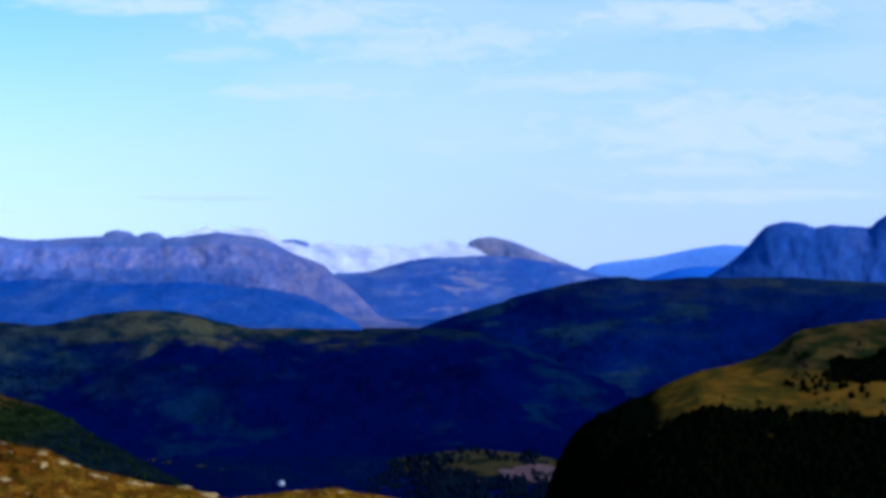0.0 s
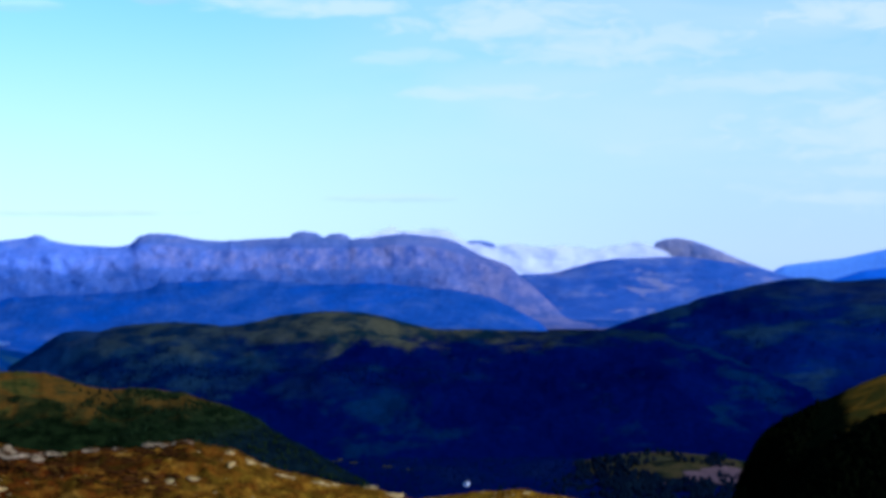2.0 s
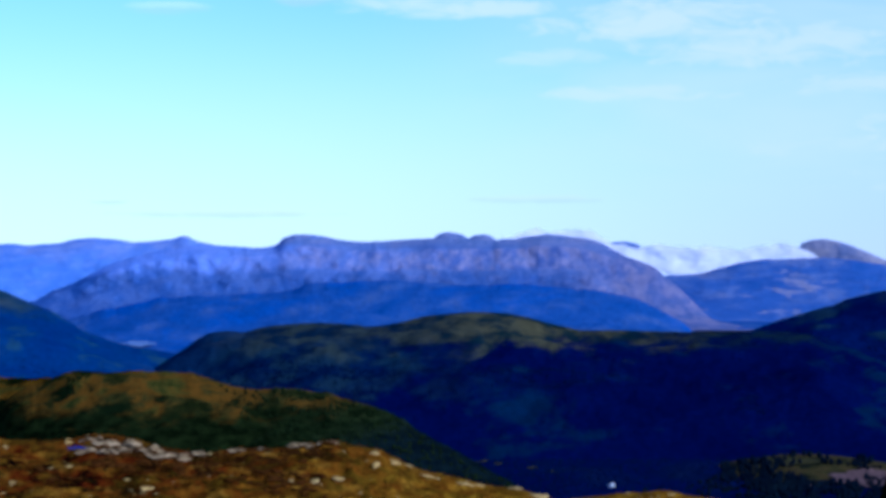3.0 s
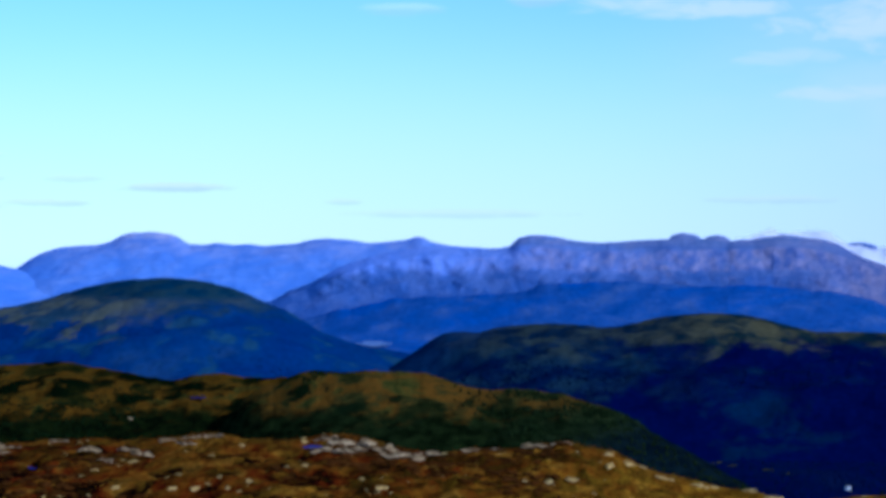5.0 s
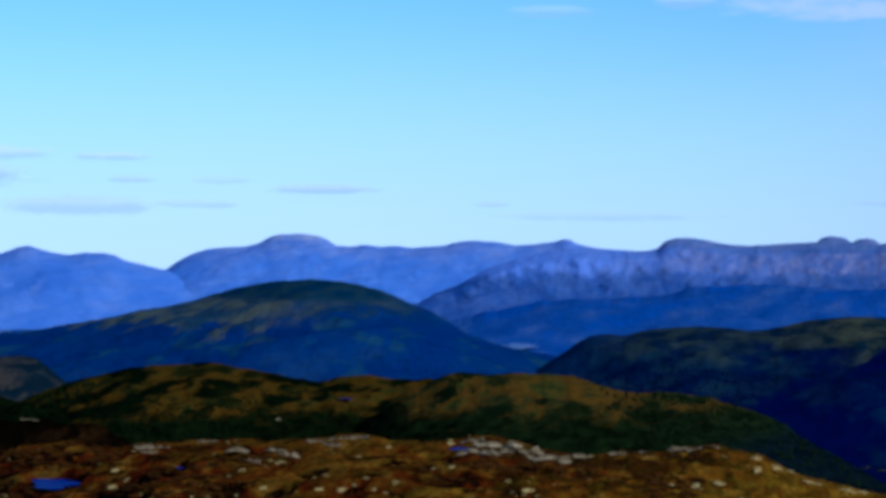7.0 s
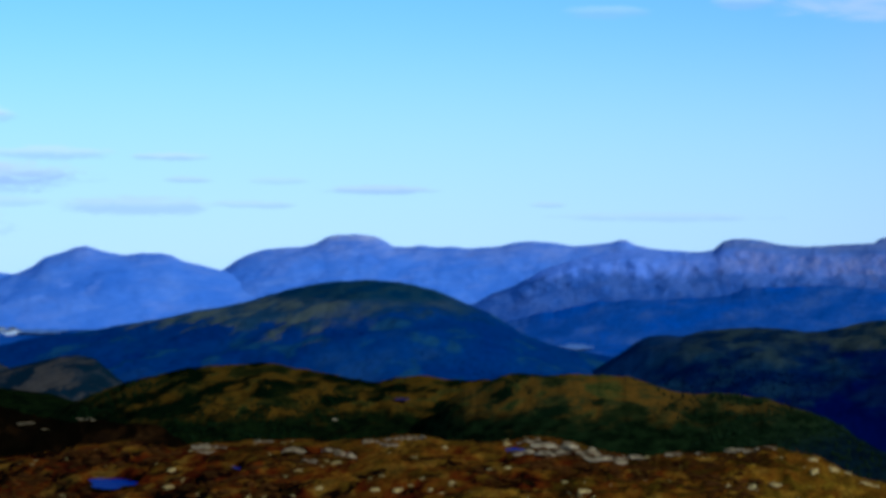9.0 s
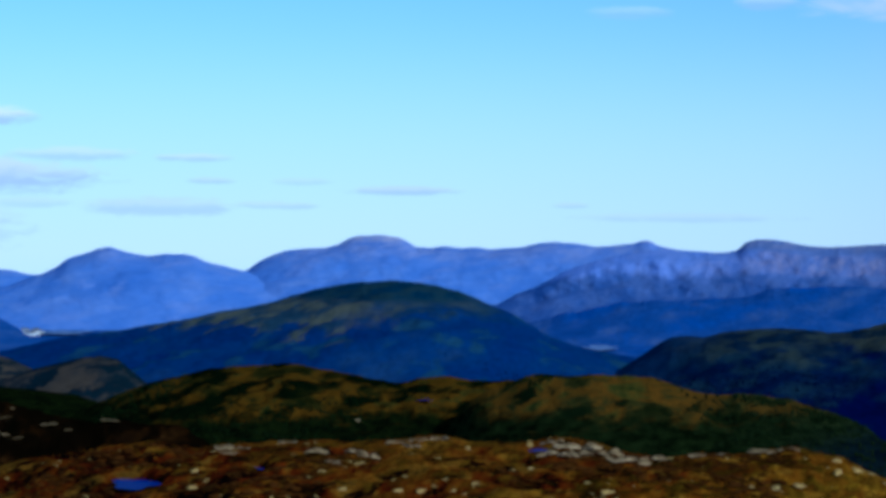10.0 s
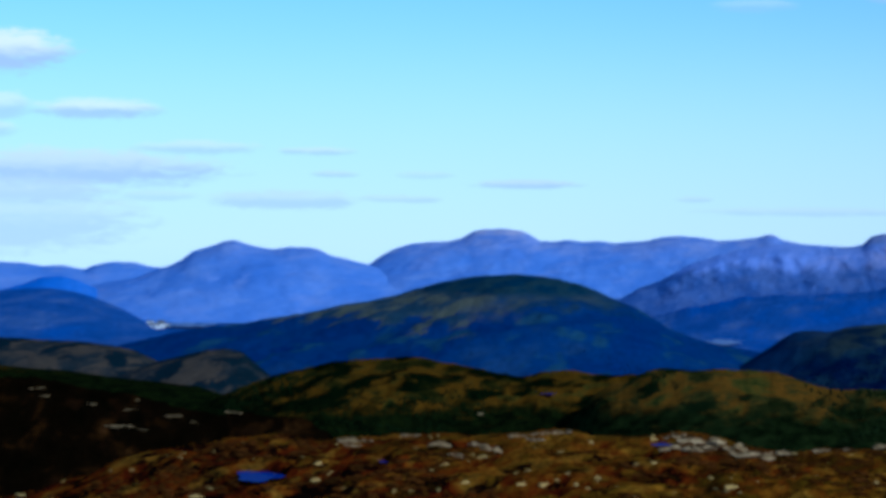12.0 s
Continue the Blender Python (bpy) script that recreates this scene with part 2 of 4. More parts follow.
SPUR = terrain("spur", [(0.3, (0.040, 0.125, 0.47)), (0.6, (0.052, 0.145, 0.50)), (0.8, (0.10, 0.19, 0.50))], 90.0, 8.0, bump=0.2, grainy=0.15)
CRAG = terrain("hazy_crag", [(0.3, (0.024, 0.060, 0.215)), (0.55, (0.040, 0.083, 0.25)), (0.75, (0.075, 0.112, 0.275))], 80.0, 8.0, squash=0.6, bump=0.4, grainy=0.22)
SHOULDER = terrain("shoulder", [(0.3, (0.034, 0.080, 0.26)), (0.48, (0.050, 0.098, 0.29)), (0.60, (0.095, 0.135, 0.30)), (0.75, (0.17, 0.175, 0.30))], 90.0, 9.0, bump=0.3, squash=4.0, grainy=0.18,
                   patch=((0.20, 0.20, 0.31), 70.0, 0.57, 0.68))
# Left end takes the haze colour of the range behind it.
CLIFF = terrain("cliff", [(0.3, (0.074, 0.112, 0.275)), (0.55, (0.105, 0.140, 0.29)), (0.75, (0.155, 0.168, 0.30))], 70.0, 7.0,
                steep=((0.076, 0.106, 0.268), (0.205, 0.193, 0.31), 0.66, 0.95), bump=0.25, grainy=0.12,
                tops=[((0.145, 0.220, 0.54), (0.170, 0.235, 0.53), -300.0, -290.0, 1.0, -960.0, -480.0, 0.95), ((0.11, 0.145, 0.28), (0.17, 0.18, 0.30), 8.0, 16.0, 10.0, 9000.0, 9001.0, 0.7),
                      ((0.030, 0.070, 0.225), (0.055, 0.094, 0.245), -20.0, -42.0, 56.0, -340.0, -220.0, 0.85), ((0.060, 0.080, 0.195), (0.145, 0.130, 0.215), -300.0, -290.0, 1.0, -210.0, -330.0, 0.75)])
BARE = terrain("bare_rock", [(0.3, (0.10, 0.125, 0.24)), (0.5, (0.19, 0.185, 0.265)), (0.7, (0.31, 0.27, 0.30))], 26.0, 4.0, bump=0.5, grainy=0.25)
# Bluer foot, paler top: a haze gradient in colour, with pale summit rock.
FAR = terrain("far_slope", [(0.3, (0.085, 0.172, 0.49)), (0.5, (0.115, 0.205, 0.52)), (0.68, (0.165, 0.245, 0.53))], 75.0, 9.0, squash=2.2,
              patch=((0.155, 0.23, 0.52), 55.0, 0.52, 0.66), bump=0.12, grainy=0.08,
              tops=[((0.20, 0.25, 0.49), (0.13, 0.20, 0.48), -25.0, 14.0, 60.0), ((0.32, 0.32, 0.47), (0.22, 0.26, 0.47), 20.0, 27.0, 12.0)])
# Navy of haze and cloud shade put into the floor's colour.
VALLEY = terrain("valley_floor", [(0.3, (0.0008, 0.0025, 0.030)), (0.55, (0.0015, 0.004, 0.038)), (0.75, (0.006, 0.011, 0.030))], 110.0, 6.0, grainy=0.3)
STONE = terrain("stone", [(0.38, (0.024, 0.013, 0.005)), (0.46, (0.13, 0.082, 0.034)), (0.56, (0.29, 0.20, 0.095)), (0.68, (0.46, 0.335, 0.175))], 0.7, 0.12, grainy=0.6, bump=0.9)
LICHEN_STONE = terrain("lichen_stone", [(0.36, (0.07, 0.042, 0.010)), (0.48, (0.30, 0.19, 0.05)), (0.62, (0.52, 0.36, 0.12))], 0.5, 0.1)
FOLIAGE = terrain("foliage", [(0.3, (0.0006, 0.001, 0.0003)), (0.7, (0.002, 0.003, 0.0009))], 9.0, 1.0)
# Both distant leaf colours carry painted blue haze.
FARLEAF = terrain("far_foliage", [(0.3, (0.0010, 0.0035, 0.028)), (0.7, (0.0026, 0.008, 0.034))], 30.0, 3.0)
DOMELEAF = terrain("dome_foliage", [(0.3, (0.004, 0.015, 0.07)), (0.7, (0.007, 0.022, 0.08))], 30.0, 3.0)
GREENWOOD = terrain("birch_scrub", [(0.3, (0.003, 0.008, 0.002)), (0.7, (0.009, 0.016, 0.004))], 12.0, 1.0)
VALLEYTREE = terrain("valley_trees", [(0.3, (0.0012, 0.003, 0.010)), (0.7, (0.004, 0.008, 0.012))], 20.0, 3.0)
BIRCH = terrain("birch_leaves", [(0.3, (0.005, 0.010, 0.003)), (0.7, (0.013, 0.021, 0.006))], 12.0, 1.0)
BARK = terrain("bark", [(0.3, (0.06, 0.05, 0.04)), (0.7, (0.16, 0.13, 0.10))], 0.6, 0.1)


def plain(name, colour, rough=0.6, spec=0.3):
    m = bpy.data.materials.new(name)
    m.use_nodes = True
    s = m.node_tree.nodes["Principled BSDF"]
    s.inputs["Base Color"].default_value = (*colour, 1.0)
    s.inputs["Roughness"].default_value, s.inputs["Specular IOR Level"].default_value = rough, spec
    return m


WATER = bpy.data.materials.new("water")
WATER.use_nodes = True
wn = Nodes(WATER.node_tree)
WATER.node_tree.nodes.clear()
sky_blue_water, shine, blend = wn.add("ShaderNodeBsdfDiffuse"), wn.add("ShaderNodeBsdfGlossy"), wn.add("ShaderNodeMixShader")
# The sky's blue reflection is put into the diffuse colour; gloss stays slight.
sky_blue_water.inputs[0].default_value = (0.001, 0.008, 0.13, 1.0)
shine.inputs[1].default_value = 0.15
blend.inputs[0].default_value = 0.05
wn.join(sky_blue_water.outputs[0], blend.inputs[1])
wn.join(shine.outputs[0], blend.inputs[2])
wn.join(blend.outputs[0], wn.add("ShaderNodeOutputMaterial").inputs[0])

# ---- relief ----
LATTICE = np.random.RandomState(7).rand(256, 256)


def value_noise(x, y):
    xi, yi = np.floor(x).astype(int), np.floor(y).astype(int)
    fx, fy = x - xi, y - yi
    fx, fy = fx * fx * (3 - 2 * fx), fy * fy * (3 - 2 * fy)
    a, b = LATTICE[xi % 256, yi % 256], LATTICE[(xi + 1) % 256, yi % 256]
    c, d = LATTICE[xi % 256, (yi + 1) % 256], LATTICE[(xi + 1) % 256, (yi + 1) % 256]
    return (a * (1 - fx) + b * fx) * (1 - fy) + (c * (1 - fx) + d * fx) * fy * 1.0


def fbm(x, y, octaves=5, gain=0.5):
    """Rolling relief between about -1 and 1."""
    total, amp, norm = np.zeros_like(x), 1.0, 0.0
    for i in range(octaves):
        c, t = math.cos(0.7 + 1.1 * i) * 2 ** i, math.sin(0.7 + 1.1 * i) * 2 ** i
        total = total + amp * (2 * value_noise(x * c - y * t + 17.3 * i, x * t + y * c + 9.1 * i) - 1)
        norm, amp = norm + amp, amp * gain
    return total / norm


def mesh_of(name, verts, faces, material, smooth=True):
    me = bpy.data.meshes.new(name)
    verts, faces = np.asarray(verts, dtype=np.float32), np.asarray(faces, dtype=np.int32)
    me.vertices.add(len(verts))
    me.vertices.foreach_set("co", verts.ravel())
    k = faces.shape[1]
    me.loops.add(faces.size)
    me.loops.foreach_set("vertex_index", faces.ravel())
    me.polygons.add(len(faces))
    me.polygons.foreach_set("loop_start", np.arange(0, faces.size, k, dtype=np.int32))
    me.polygons.foreach_set("use_smooth", np.full(len(faces), smooth))
    me.update(calc_edges=True)
    me.validate()
    me.materials.append(material)
    return me


def grid_faces(rows, cols):
    i = np.arange(rows * cols).reshape(rows, cols)
    return np.stack([i[:-1, :-1], i[:-1, 1:], i[1:, 1:], i[1:, :-1]], -1).reshape(-1, 4)


class Hill:
    """A hill: its crest runs by bearing and height at a distance; the front falls to its foot by a profile of (way, share of height)."""

    def __init__(self, name, crest, dist, front, back, foot, profile, material, label, category="hill", relief=(3.0, 60.0), gully=(0.0, 40.0),
                 jag=(0.0, 20.0), step=0.035, rows=48, wander=0.0, hollows=(), pad=3.0, broad=0.8, bench=None, lip=0.55, rise=25.0, crag=None, ledge=None, hummock=None, fine_from=None, sway=0.0):
        b0, b1 = crest[0][0], crest[-1][0]
        bear = np.arange(b0 - pad, b1 + pad + step, step)
        kb, kz = np.array([c[0] for c in crest]), np.array([c[1] for c in crest])
        fine = np.interp(bear, kb, kz)
        kernel = np.array([1, 2, 3, 2, 1.0]) / 9
        fine = np.convolve(np.pad(fine, 2, mode="edge"), kernel, "valid")
        fall = np.clip(np.maximum(b0 - bear, bear - b1) / pad, 0, 1) ** 1.3
        top = fine * (1 - fall) + foot * fall
        metres = np.radians(bear) * dist
        top = top + jag[0] * fbm(metres / jag[1], np.full_like(metres, 3.7 + dist * 0.01), 5, 0.6)
        front_way = np.linspace(0, 1, rows)
        if fine_from:
            front_way = np.concatenate([np.linspace(0, fine_from, rows // 8)[:-1], np.linspace(fine_from, 1, rows)])
        way = np.concatenate([front_way, 1 + np.linspace(0, 1, 9)[1:] ** 1.5])
        s = way[:, None] * np.ones_like(bear)[None, :]
        reach = max(3, int(broad / step))
        bell = np.exp(-0.5 * (np.arange(-2 * reach, 2 * reach + 1) / reach) ** 2)
        broad_top = np.convolve(np.pad(top, 2 * reach, mode="edge"), bell / bell.sum(), "valid")
        near_top = np.clip((s - lip) / (0.95 - lip), 0, 1)
        near_top = near_top * near_top * (3 - 2 * near_top)
        top = np.minimum(broad_top, top + rise)[None, :] * (1 - near_top) + top[None, :] * near_top
        ang = np.radians(bear)[None, :] * np.ones_like(s)
        shift = sway * fbm(metres[None, :] / 95.0 + 0 * s, s * 1.5 + 2.2, 4, 0.55) * np.clip(np.sin(np.pi * np.clip(s, 0, 1)), 0, 1)
        share = np.interp(np.clip(s + shift, 0, 1), [p[0] for p in profile], [p[1] for p in profile])
        ridge = dist + wander * fbm(metres / 300.0, metres * 0 + 5.1, 3)[None, :] * np.ones_like(s)
        calm = np.clip(np.sin(np.pi * np.clip(s, 0, 1)), 0, 1) ** 0.8
        cut = np.abs(fbm(metres[None, :] / gully[1] + s * 1.7, s * 2.3 + dist * 0.013, 4))
        r = np.where(s <= 1, ridge - front * (1 - s), ridge + back * (s - 1)) + gully[0] * (cut - 0.3) * calm
        if crag:
            tall = share * (top - foot)
            r = r + crag[0] * calm ** 0.4 * fbm(metres[None, :] / crag[1] + tall * 0.006, tall / crag[1] * 1.5 + dist * 0.021, 5, 0.6)
        if ledge:
            tall = share * (top - foot) + 0.35 * ledge[1] * fbm(metres[None, :] / (4 * ledge[1]), s * 0 + dist * 0.017, 4)
            saw = (tall / ledge[1]) % 1.0
            r = r + ledge[0] * calm ** 0.4 * (np.minimum(saw / 0.7, (1 - saw) / 0.3) - 0.5) * np.clip(0.6 + fbm(metres[None, :] / 90.0, tall / 50.0, 3), 0, 1.2)
        x, y = r * np.sin(ang), r * np.cos(ang)
        z = foot + (top - foot) * np.where(s <= 1, share, 1 - np.clip(s - 1, 0, 1) ** 1.3)
        if bench:
            level = np.minimum((bench[0] + bench[1] * bear)[None, :], top - 1.0)
            low = np.clip(s / bench[2], 0, 1)
            high = np.clip((s - bench[3]) / (1 - bench[3]), 0, 1)
            stepped = foot + (level - foot) * (1 - (1 - low) ** 1.4) + (top - level) * high ** 1.2
            z = np.where(s <= 1, stepped, z)
        z = z + relief[0] * calm * fbm(x / relief[1], y / relief[1], 6, 0.55)
        if hummock:
            z = z + hummock[0] * np.clip(calm * 3, 0.25, 1) * (0.45 - 1.6 * np.abs(fbm(x / hummock[1], y / hummock[1] * 0.55, 3, 0.5)))
        self.levels = []
        for hb, hr, ha, hl in hollows:
            u, v = (np.degrees(ang) - hb) * math.pi / 180 * hr / ha, (r - hr) / hl
            soft = np.clip((2.2 - np.sqrt(u * u + v * v)) / 1.1, 0, 1)
            soft = soft * soft * (3 - 2 * soft)
            level = z[np.unravel_index(np.argmin(u * u + v * v), u.shape)]
            z = z * (1 - soft) + (level - 0.35) * soft
            self.levels.append((hb, hr, ha, hl, level - 0.12))
        self.bear, self.way, self.x, self.y, self.z = bear, way, x, y, z
        verts = np.stack([x, y, z], -1).reshape(-1, 3)
        self.ob = tagged(new(name, mesh_of(name, verts, grid_faces(len(way), len(bear)), material)), label, category)

    def sight(self, b, dip):
        """Where the eye meets this hill at a bearing, so many degrees below the level."""
        s = np.linspace(0.02, 1.0, 400)
        p = self.at(np.full_like(s, b), s)
        down = np.degrees(np.arctan2(EYE.z - p[:, 2], np.hypot(p[:, 0], p[:, 1])))
        near = np.nonzero(down <= dip)[0]
        return p[near[0]] if len(near) else p[np.argmin(down)]

    def at(self, b, s):
        """The ground at bearings b and ways s."""
        j = np.clip(np.interp(b, self.bear, np.arange(len(self.bear))), 0, len(self.bear) - 1.001)
        i = np.clip(np.interp(s, self.way, np.arange(len(self.way))), 0, len(self.way) - 1.001)
        i0, j0 = i.astype(int), j.astype(int)
        fi, fj = i - i0, j - j0
        out = []
        for g in (self.x, self.y, self.z):
            out.append(g[i0, j0] * (1 - fi) * (1 - fj) + g[i0 + 1, j0] * fi * (1 - fj) + g[i0, j0 + 1] * (1 - fi) * fj + g[i0 + 1, j0 + 1] * fi * fj)
        return np.stack(out, -1)


# ---- ground ----
GROUND = ([0, 8, 60, 150, 500, 1500, 2750, 3500, 4300, 5600], [0, -0.6, -14, -49, -120, -185, -190, -130, -108, -104])
radius = np.concatenate([[0.002], np.linspace(0.5, 60, 18), np.linspace(75, 1000, 40), np.linspace(1030, 5600, 110)])
round_ = np.concatenate([np.arange(-34, 16, 0.12), np.arange(16, 325.9, 5.0), [326.0]])
RR, AA = np.meshgrid(radius, np.radians(round_), indexing="ij")
gx, gy = RR * np.sin(AA) + 0.6 * np.exp(-RR), RR * np.cos(AA)
gz = np.interp(RR, *GROUND) + np.clip(RR / 600, 0, 1) * 2.0 * fbm(gx / 180, gy / 180, 5)
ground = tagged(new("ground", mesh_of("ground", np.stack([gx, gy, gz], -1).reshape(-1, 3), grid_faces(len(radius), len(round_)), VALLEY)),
                "dark green valley floor with woods and rough pasture", "ground", kind="structure")
ground.data.materials.append(HAZY_WOODS)
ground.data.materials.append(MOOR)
# Beyond 3300 m the ground takes a colour with haze painted in.
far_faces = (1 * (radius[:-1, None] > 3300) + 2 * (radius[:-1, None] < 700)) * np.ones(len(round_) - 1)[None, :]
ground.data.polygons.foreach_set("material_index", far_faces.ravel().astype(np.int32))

EVEN = [(0, 0), (0.5, 0.55), (0.8, 0.88), (1, 1)]
ROUND = [(0, 0), (0.35, 0.5), (0.7, 0.86), (0.9, 0.975), (1, 1)]
SCARP = [(0, 0), (0.4, 0.26), (0.58, 0.42), (0.66, 0.58), (0.72, 0.64), (0.80, 0.88), (0.90, 0.955), (1, 1)]
# the ranges, farthest first; their haze is painted into the materials' colours
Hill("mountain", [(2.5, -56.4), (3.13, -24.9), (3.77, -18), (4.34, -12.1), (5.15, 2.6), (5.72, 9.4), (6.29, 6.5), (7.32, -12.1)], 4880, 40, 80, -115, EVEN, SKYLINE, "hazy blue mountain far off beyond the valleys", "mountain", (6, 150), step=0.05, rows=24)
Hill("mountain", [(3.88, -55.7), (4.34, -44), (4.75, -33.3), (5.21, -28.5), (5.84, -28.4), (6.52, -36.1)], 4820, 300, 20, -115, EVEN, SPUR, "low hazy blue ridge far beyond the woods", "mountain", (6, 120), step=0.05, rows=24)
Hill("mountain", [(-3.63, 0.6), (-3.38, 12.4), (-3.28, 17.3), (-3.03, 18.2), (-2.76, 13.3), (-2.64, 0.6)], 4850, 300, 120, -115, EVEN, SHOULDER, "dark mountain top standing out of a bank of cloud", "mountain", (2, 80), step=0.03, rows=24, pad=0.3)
Hill("mountain", [(-29.95, -30.5), (-28.83, -23.2), (-27.71, -27.5), (-27.26, -29.2), (-26.86, -34.8), (-26.46, -32.7), (-26.21, -37.4), (-26.01, -40.2), (-25.8, -32.3), (-25.44, -26.3), (-24.98, -28), (-24.69, -34.7), (-24.29, -38.4), (-23.6, -51.7)], 4850, 350, 120, -115, EVEN, FAR, "long hazy blue mountain range on the skyline", "mountain", (6, 150), (12, 90), (0.8, 30), rows=30)
Hill("mountain", [(-21.3, -48.3), (-20.61, -36.7), (-20.2, -26.2), (-19.91, -9.1), (-19.68, -0.5), (-19.45, 6.2), (-18.99, 10.2), (-18.64, 11.3), (-18.35, 16.2), (-18.12, 27.6), (-17.89, 32.4), (-17.54, 33.6), (-17.14, 31), (-16.91, 22.6), (-16.73, 12.4), (-16.44, 12.6), (-16.16, 15.5), (-15.87, 12.9), (-15.52, 14), (-15.17, 10.4), (-14.54, 14.5), (-14.31, 20.3), (-13.91, 23.3), (-13.45, 21.7), (-13.05, 15.3), (-12.65, 18.4), (-12.25, 22.3), (-12.1, 27), (-11.94, 25.3), (-11.82, 17.9), (-11.39, 11.6), (-10.25, 4.7), (-9.35, -4)], 4650, 420, 150, -115, ROUND, FAR, "hazy blue mountain plateau with a bare domed summit", "mountain", (7, 70), (12, 70), (1.5, 24), rows=70, crag=(9, 60))
Hill("mountain", [(-24.98, -50.8), (-24.64, -39.7), (-24.35, -32.3), (-24.06, -22.1), (-23.84, -8.2), (-23.63, -2.6), (-23.38, 3), (-23.21, 9.5), (-22.98, 11.5), (-22.74, 6.1), (-22.46, -0.1), (-22.17, -3.6), (-21.86, 0.2), (-21.48, 0.4), (-21.24, -3.1), (-21.05, -12.2), (-20.7, -17.6), (-20.38, -24.7), (-20.2, -28.3), (-19.68, -41.8), (-18.98, -64.4)], 4550, 420, 150, -112, ROUND, FAR, "hazy blue mountain with a pointed top above a town", "mountain", (7, 80), (12, 80), (1.5, 24), rows=70, crag=(10, 70))
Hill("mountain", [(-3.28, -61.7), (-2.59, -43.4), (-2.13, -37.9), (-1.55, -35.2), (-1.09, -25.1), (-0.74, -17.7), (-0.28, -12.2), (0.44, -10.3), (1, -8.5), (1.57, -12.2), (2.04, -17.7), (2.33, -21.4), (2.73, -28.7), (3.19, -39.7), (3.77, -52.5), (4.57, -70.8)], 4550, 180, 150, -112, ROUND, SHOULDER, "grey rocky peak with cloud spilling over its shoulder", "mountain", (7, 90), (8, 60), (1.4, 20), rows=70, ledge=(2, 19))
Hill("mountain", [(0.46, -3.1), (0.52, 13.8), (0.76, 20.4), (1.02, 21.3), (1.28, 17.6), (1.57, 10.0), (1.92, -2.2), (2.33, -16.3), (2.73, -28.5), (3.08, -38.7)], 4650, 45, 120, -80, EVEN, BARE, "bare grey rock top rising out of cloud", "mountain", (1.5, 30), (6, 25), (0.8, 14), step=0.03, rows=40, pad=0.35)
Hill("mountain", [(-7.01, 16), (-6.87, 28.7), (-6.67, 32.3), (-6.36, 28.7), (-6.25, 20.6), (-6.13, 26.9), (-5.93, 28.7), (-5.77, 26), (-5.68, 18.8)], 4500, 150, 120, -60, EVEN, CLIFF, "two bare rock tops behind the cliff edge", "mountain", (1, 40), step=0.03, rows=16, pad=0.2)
Hill("mountain", [(-27.93, -75.8), (-27.25, -60.4), (-26.86, -48.7), (-26.46, -47.6), (-26.12, -54.6), (-25.78, -67), (-25.32, -83.8)], 4450, 250, 150, -112, ROUND, SPUR, "hazy bright blue wooded spur below far mountains", "mountain", (4, 90), rows=30)
Hill("mountain", [(-15.04, -72.7), (-14.7, -59.7), (-14.24, -46.6), (-13.67, -22.1), (-13.1, -7.2), (-12.52, 1.5), (-11.89, 9.5), (-11.63, 9.3), (-11.16, 7.6), (-10.47, 6.8), (-10.18, 10.3), (-10.01, 22.6), (-9.78, 27.9), (-9.32, 25.4), (-8.85, 18.4), (-8.28, 15), (-7.7, 18.5), (-6.9, 21.3), (-6.21, 20.5), (-5.76, 17), (-5.58, 20), (-5.24, 20), (-4.9, 25.2), (-4.61, 27.9), (-4.32, 26.1), (-3.98, 21.8), (-3.63, 18.3), (-3.34, 6.9), (-3.05, -5.4), (-2.71, -14.2), (-2.42, -23.9), (-2.3, -32.6), (-2.01, -50.2), (-1.67, -74.8), (-1.34, -99.4), (-1.03, -120.5)], 4350, 330, 150, -112, SCARP, CLIFF, "long mountain wall of hazy grey-violet cliffs with a flat top", "mountain", (5, 60), (6, 120), (1.6, 18), rows=130, step=0.03, crag=(15, 52), ledge=(1.5, 24), sway=0.04)
Hill("mountain", [(4.98, -57.4), (5.32, -42.9), (5.58, -31.7), (5.84, -19.8), (6.18, 2.5), (6.41, 23.8), (6.58, 36.6), (6.92, 42.5), (7.3, 40.8), (7.55, 33.9), (7.89, 38.2), (8.23, 36.4), (8.71, 33), (8.8, 43.2), (9.02, 53.3), (9.59, 68.5), (10.48, 76.7), (11.82, 65.5), (13.25, 35.9)], 4250, 380, 200, -115, SCARP, CRAG, "steep dark hazy blue mountain with a rounded shoulder", "mountain", (6, 80), (20, 60), (1.4, 20), rows=80, crag=(8, 40))
Hill("wooded_hill", [(-14.75, -103.7), (-14.05, -91.4), (-13.25, -77.4), (-12.51, -64.2), (-11.74, -62.5), (-10.93, -62.3), (-10.01, -57.3), (-9.43, -46.6), (-8.85, -42.4), (-7.7, -42.1), (-6.55, -45.2), (-5.41, -45.7), (-4.44, -50.6), (-3.63, -53.9), (-2.82, -64.6), (-2.36, -81), (-1.9, -99.8), (-1.49, -118.6), (-0.97, -136.7)], 4050, 300, 200, -130, EVEN, HAZY_WOODS, "hazy dark blue wooded slope at the foot of cliffs", "hill", (7, 120), (8, 100), (5.0, 45), rows=50)
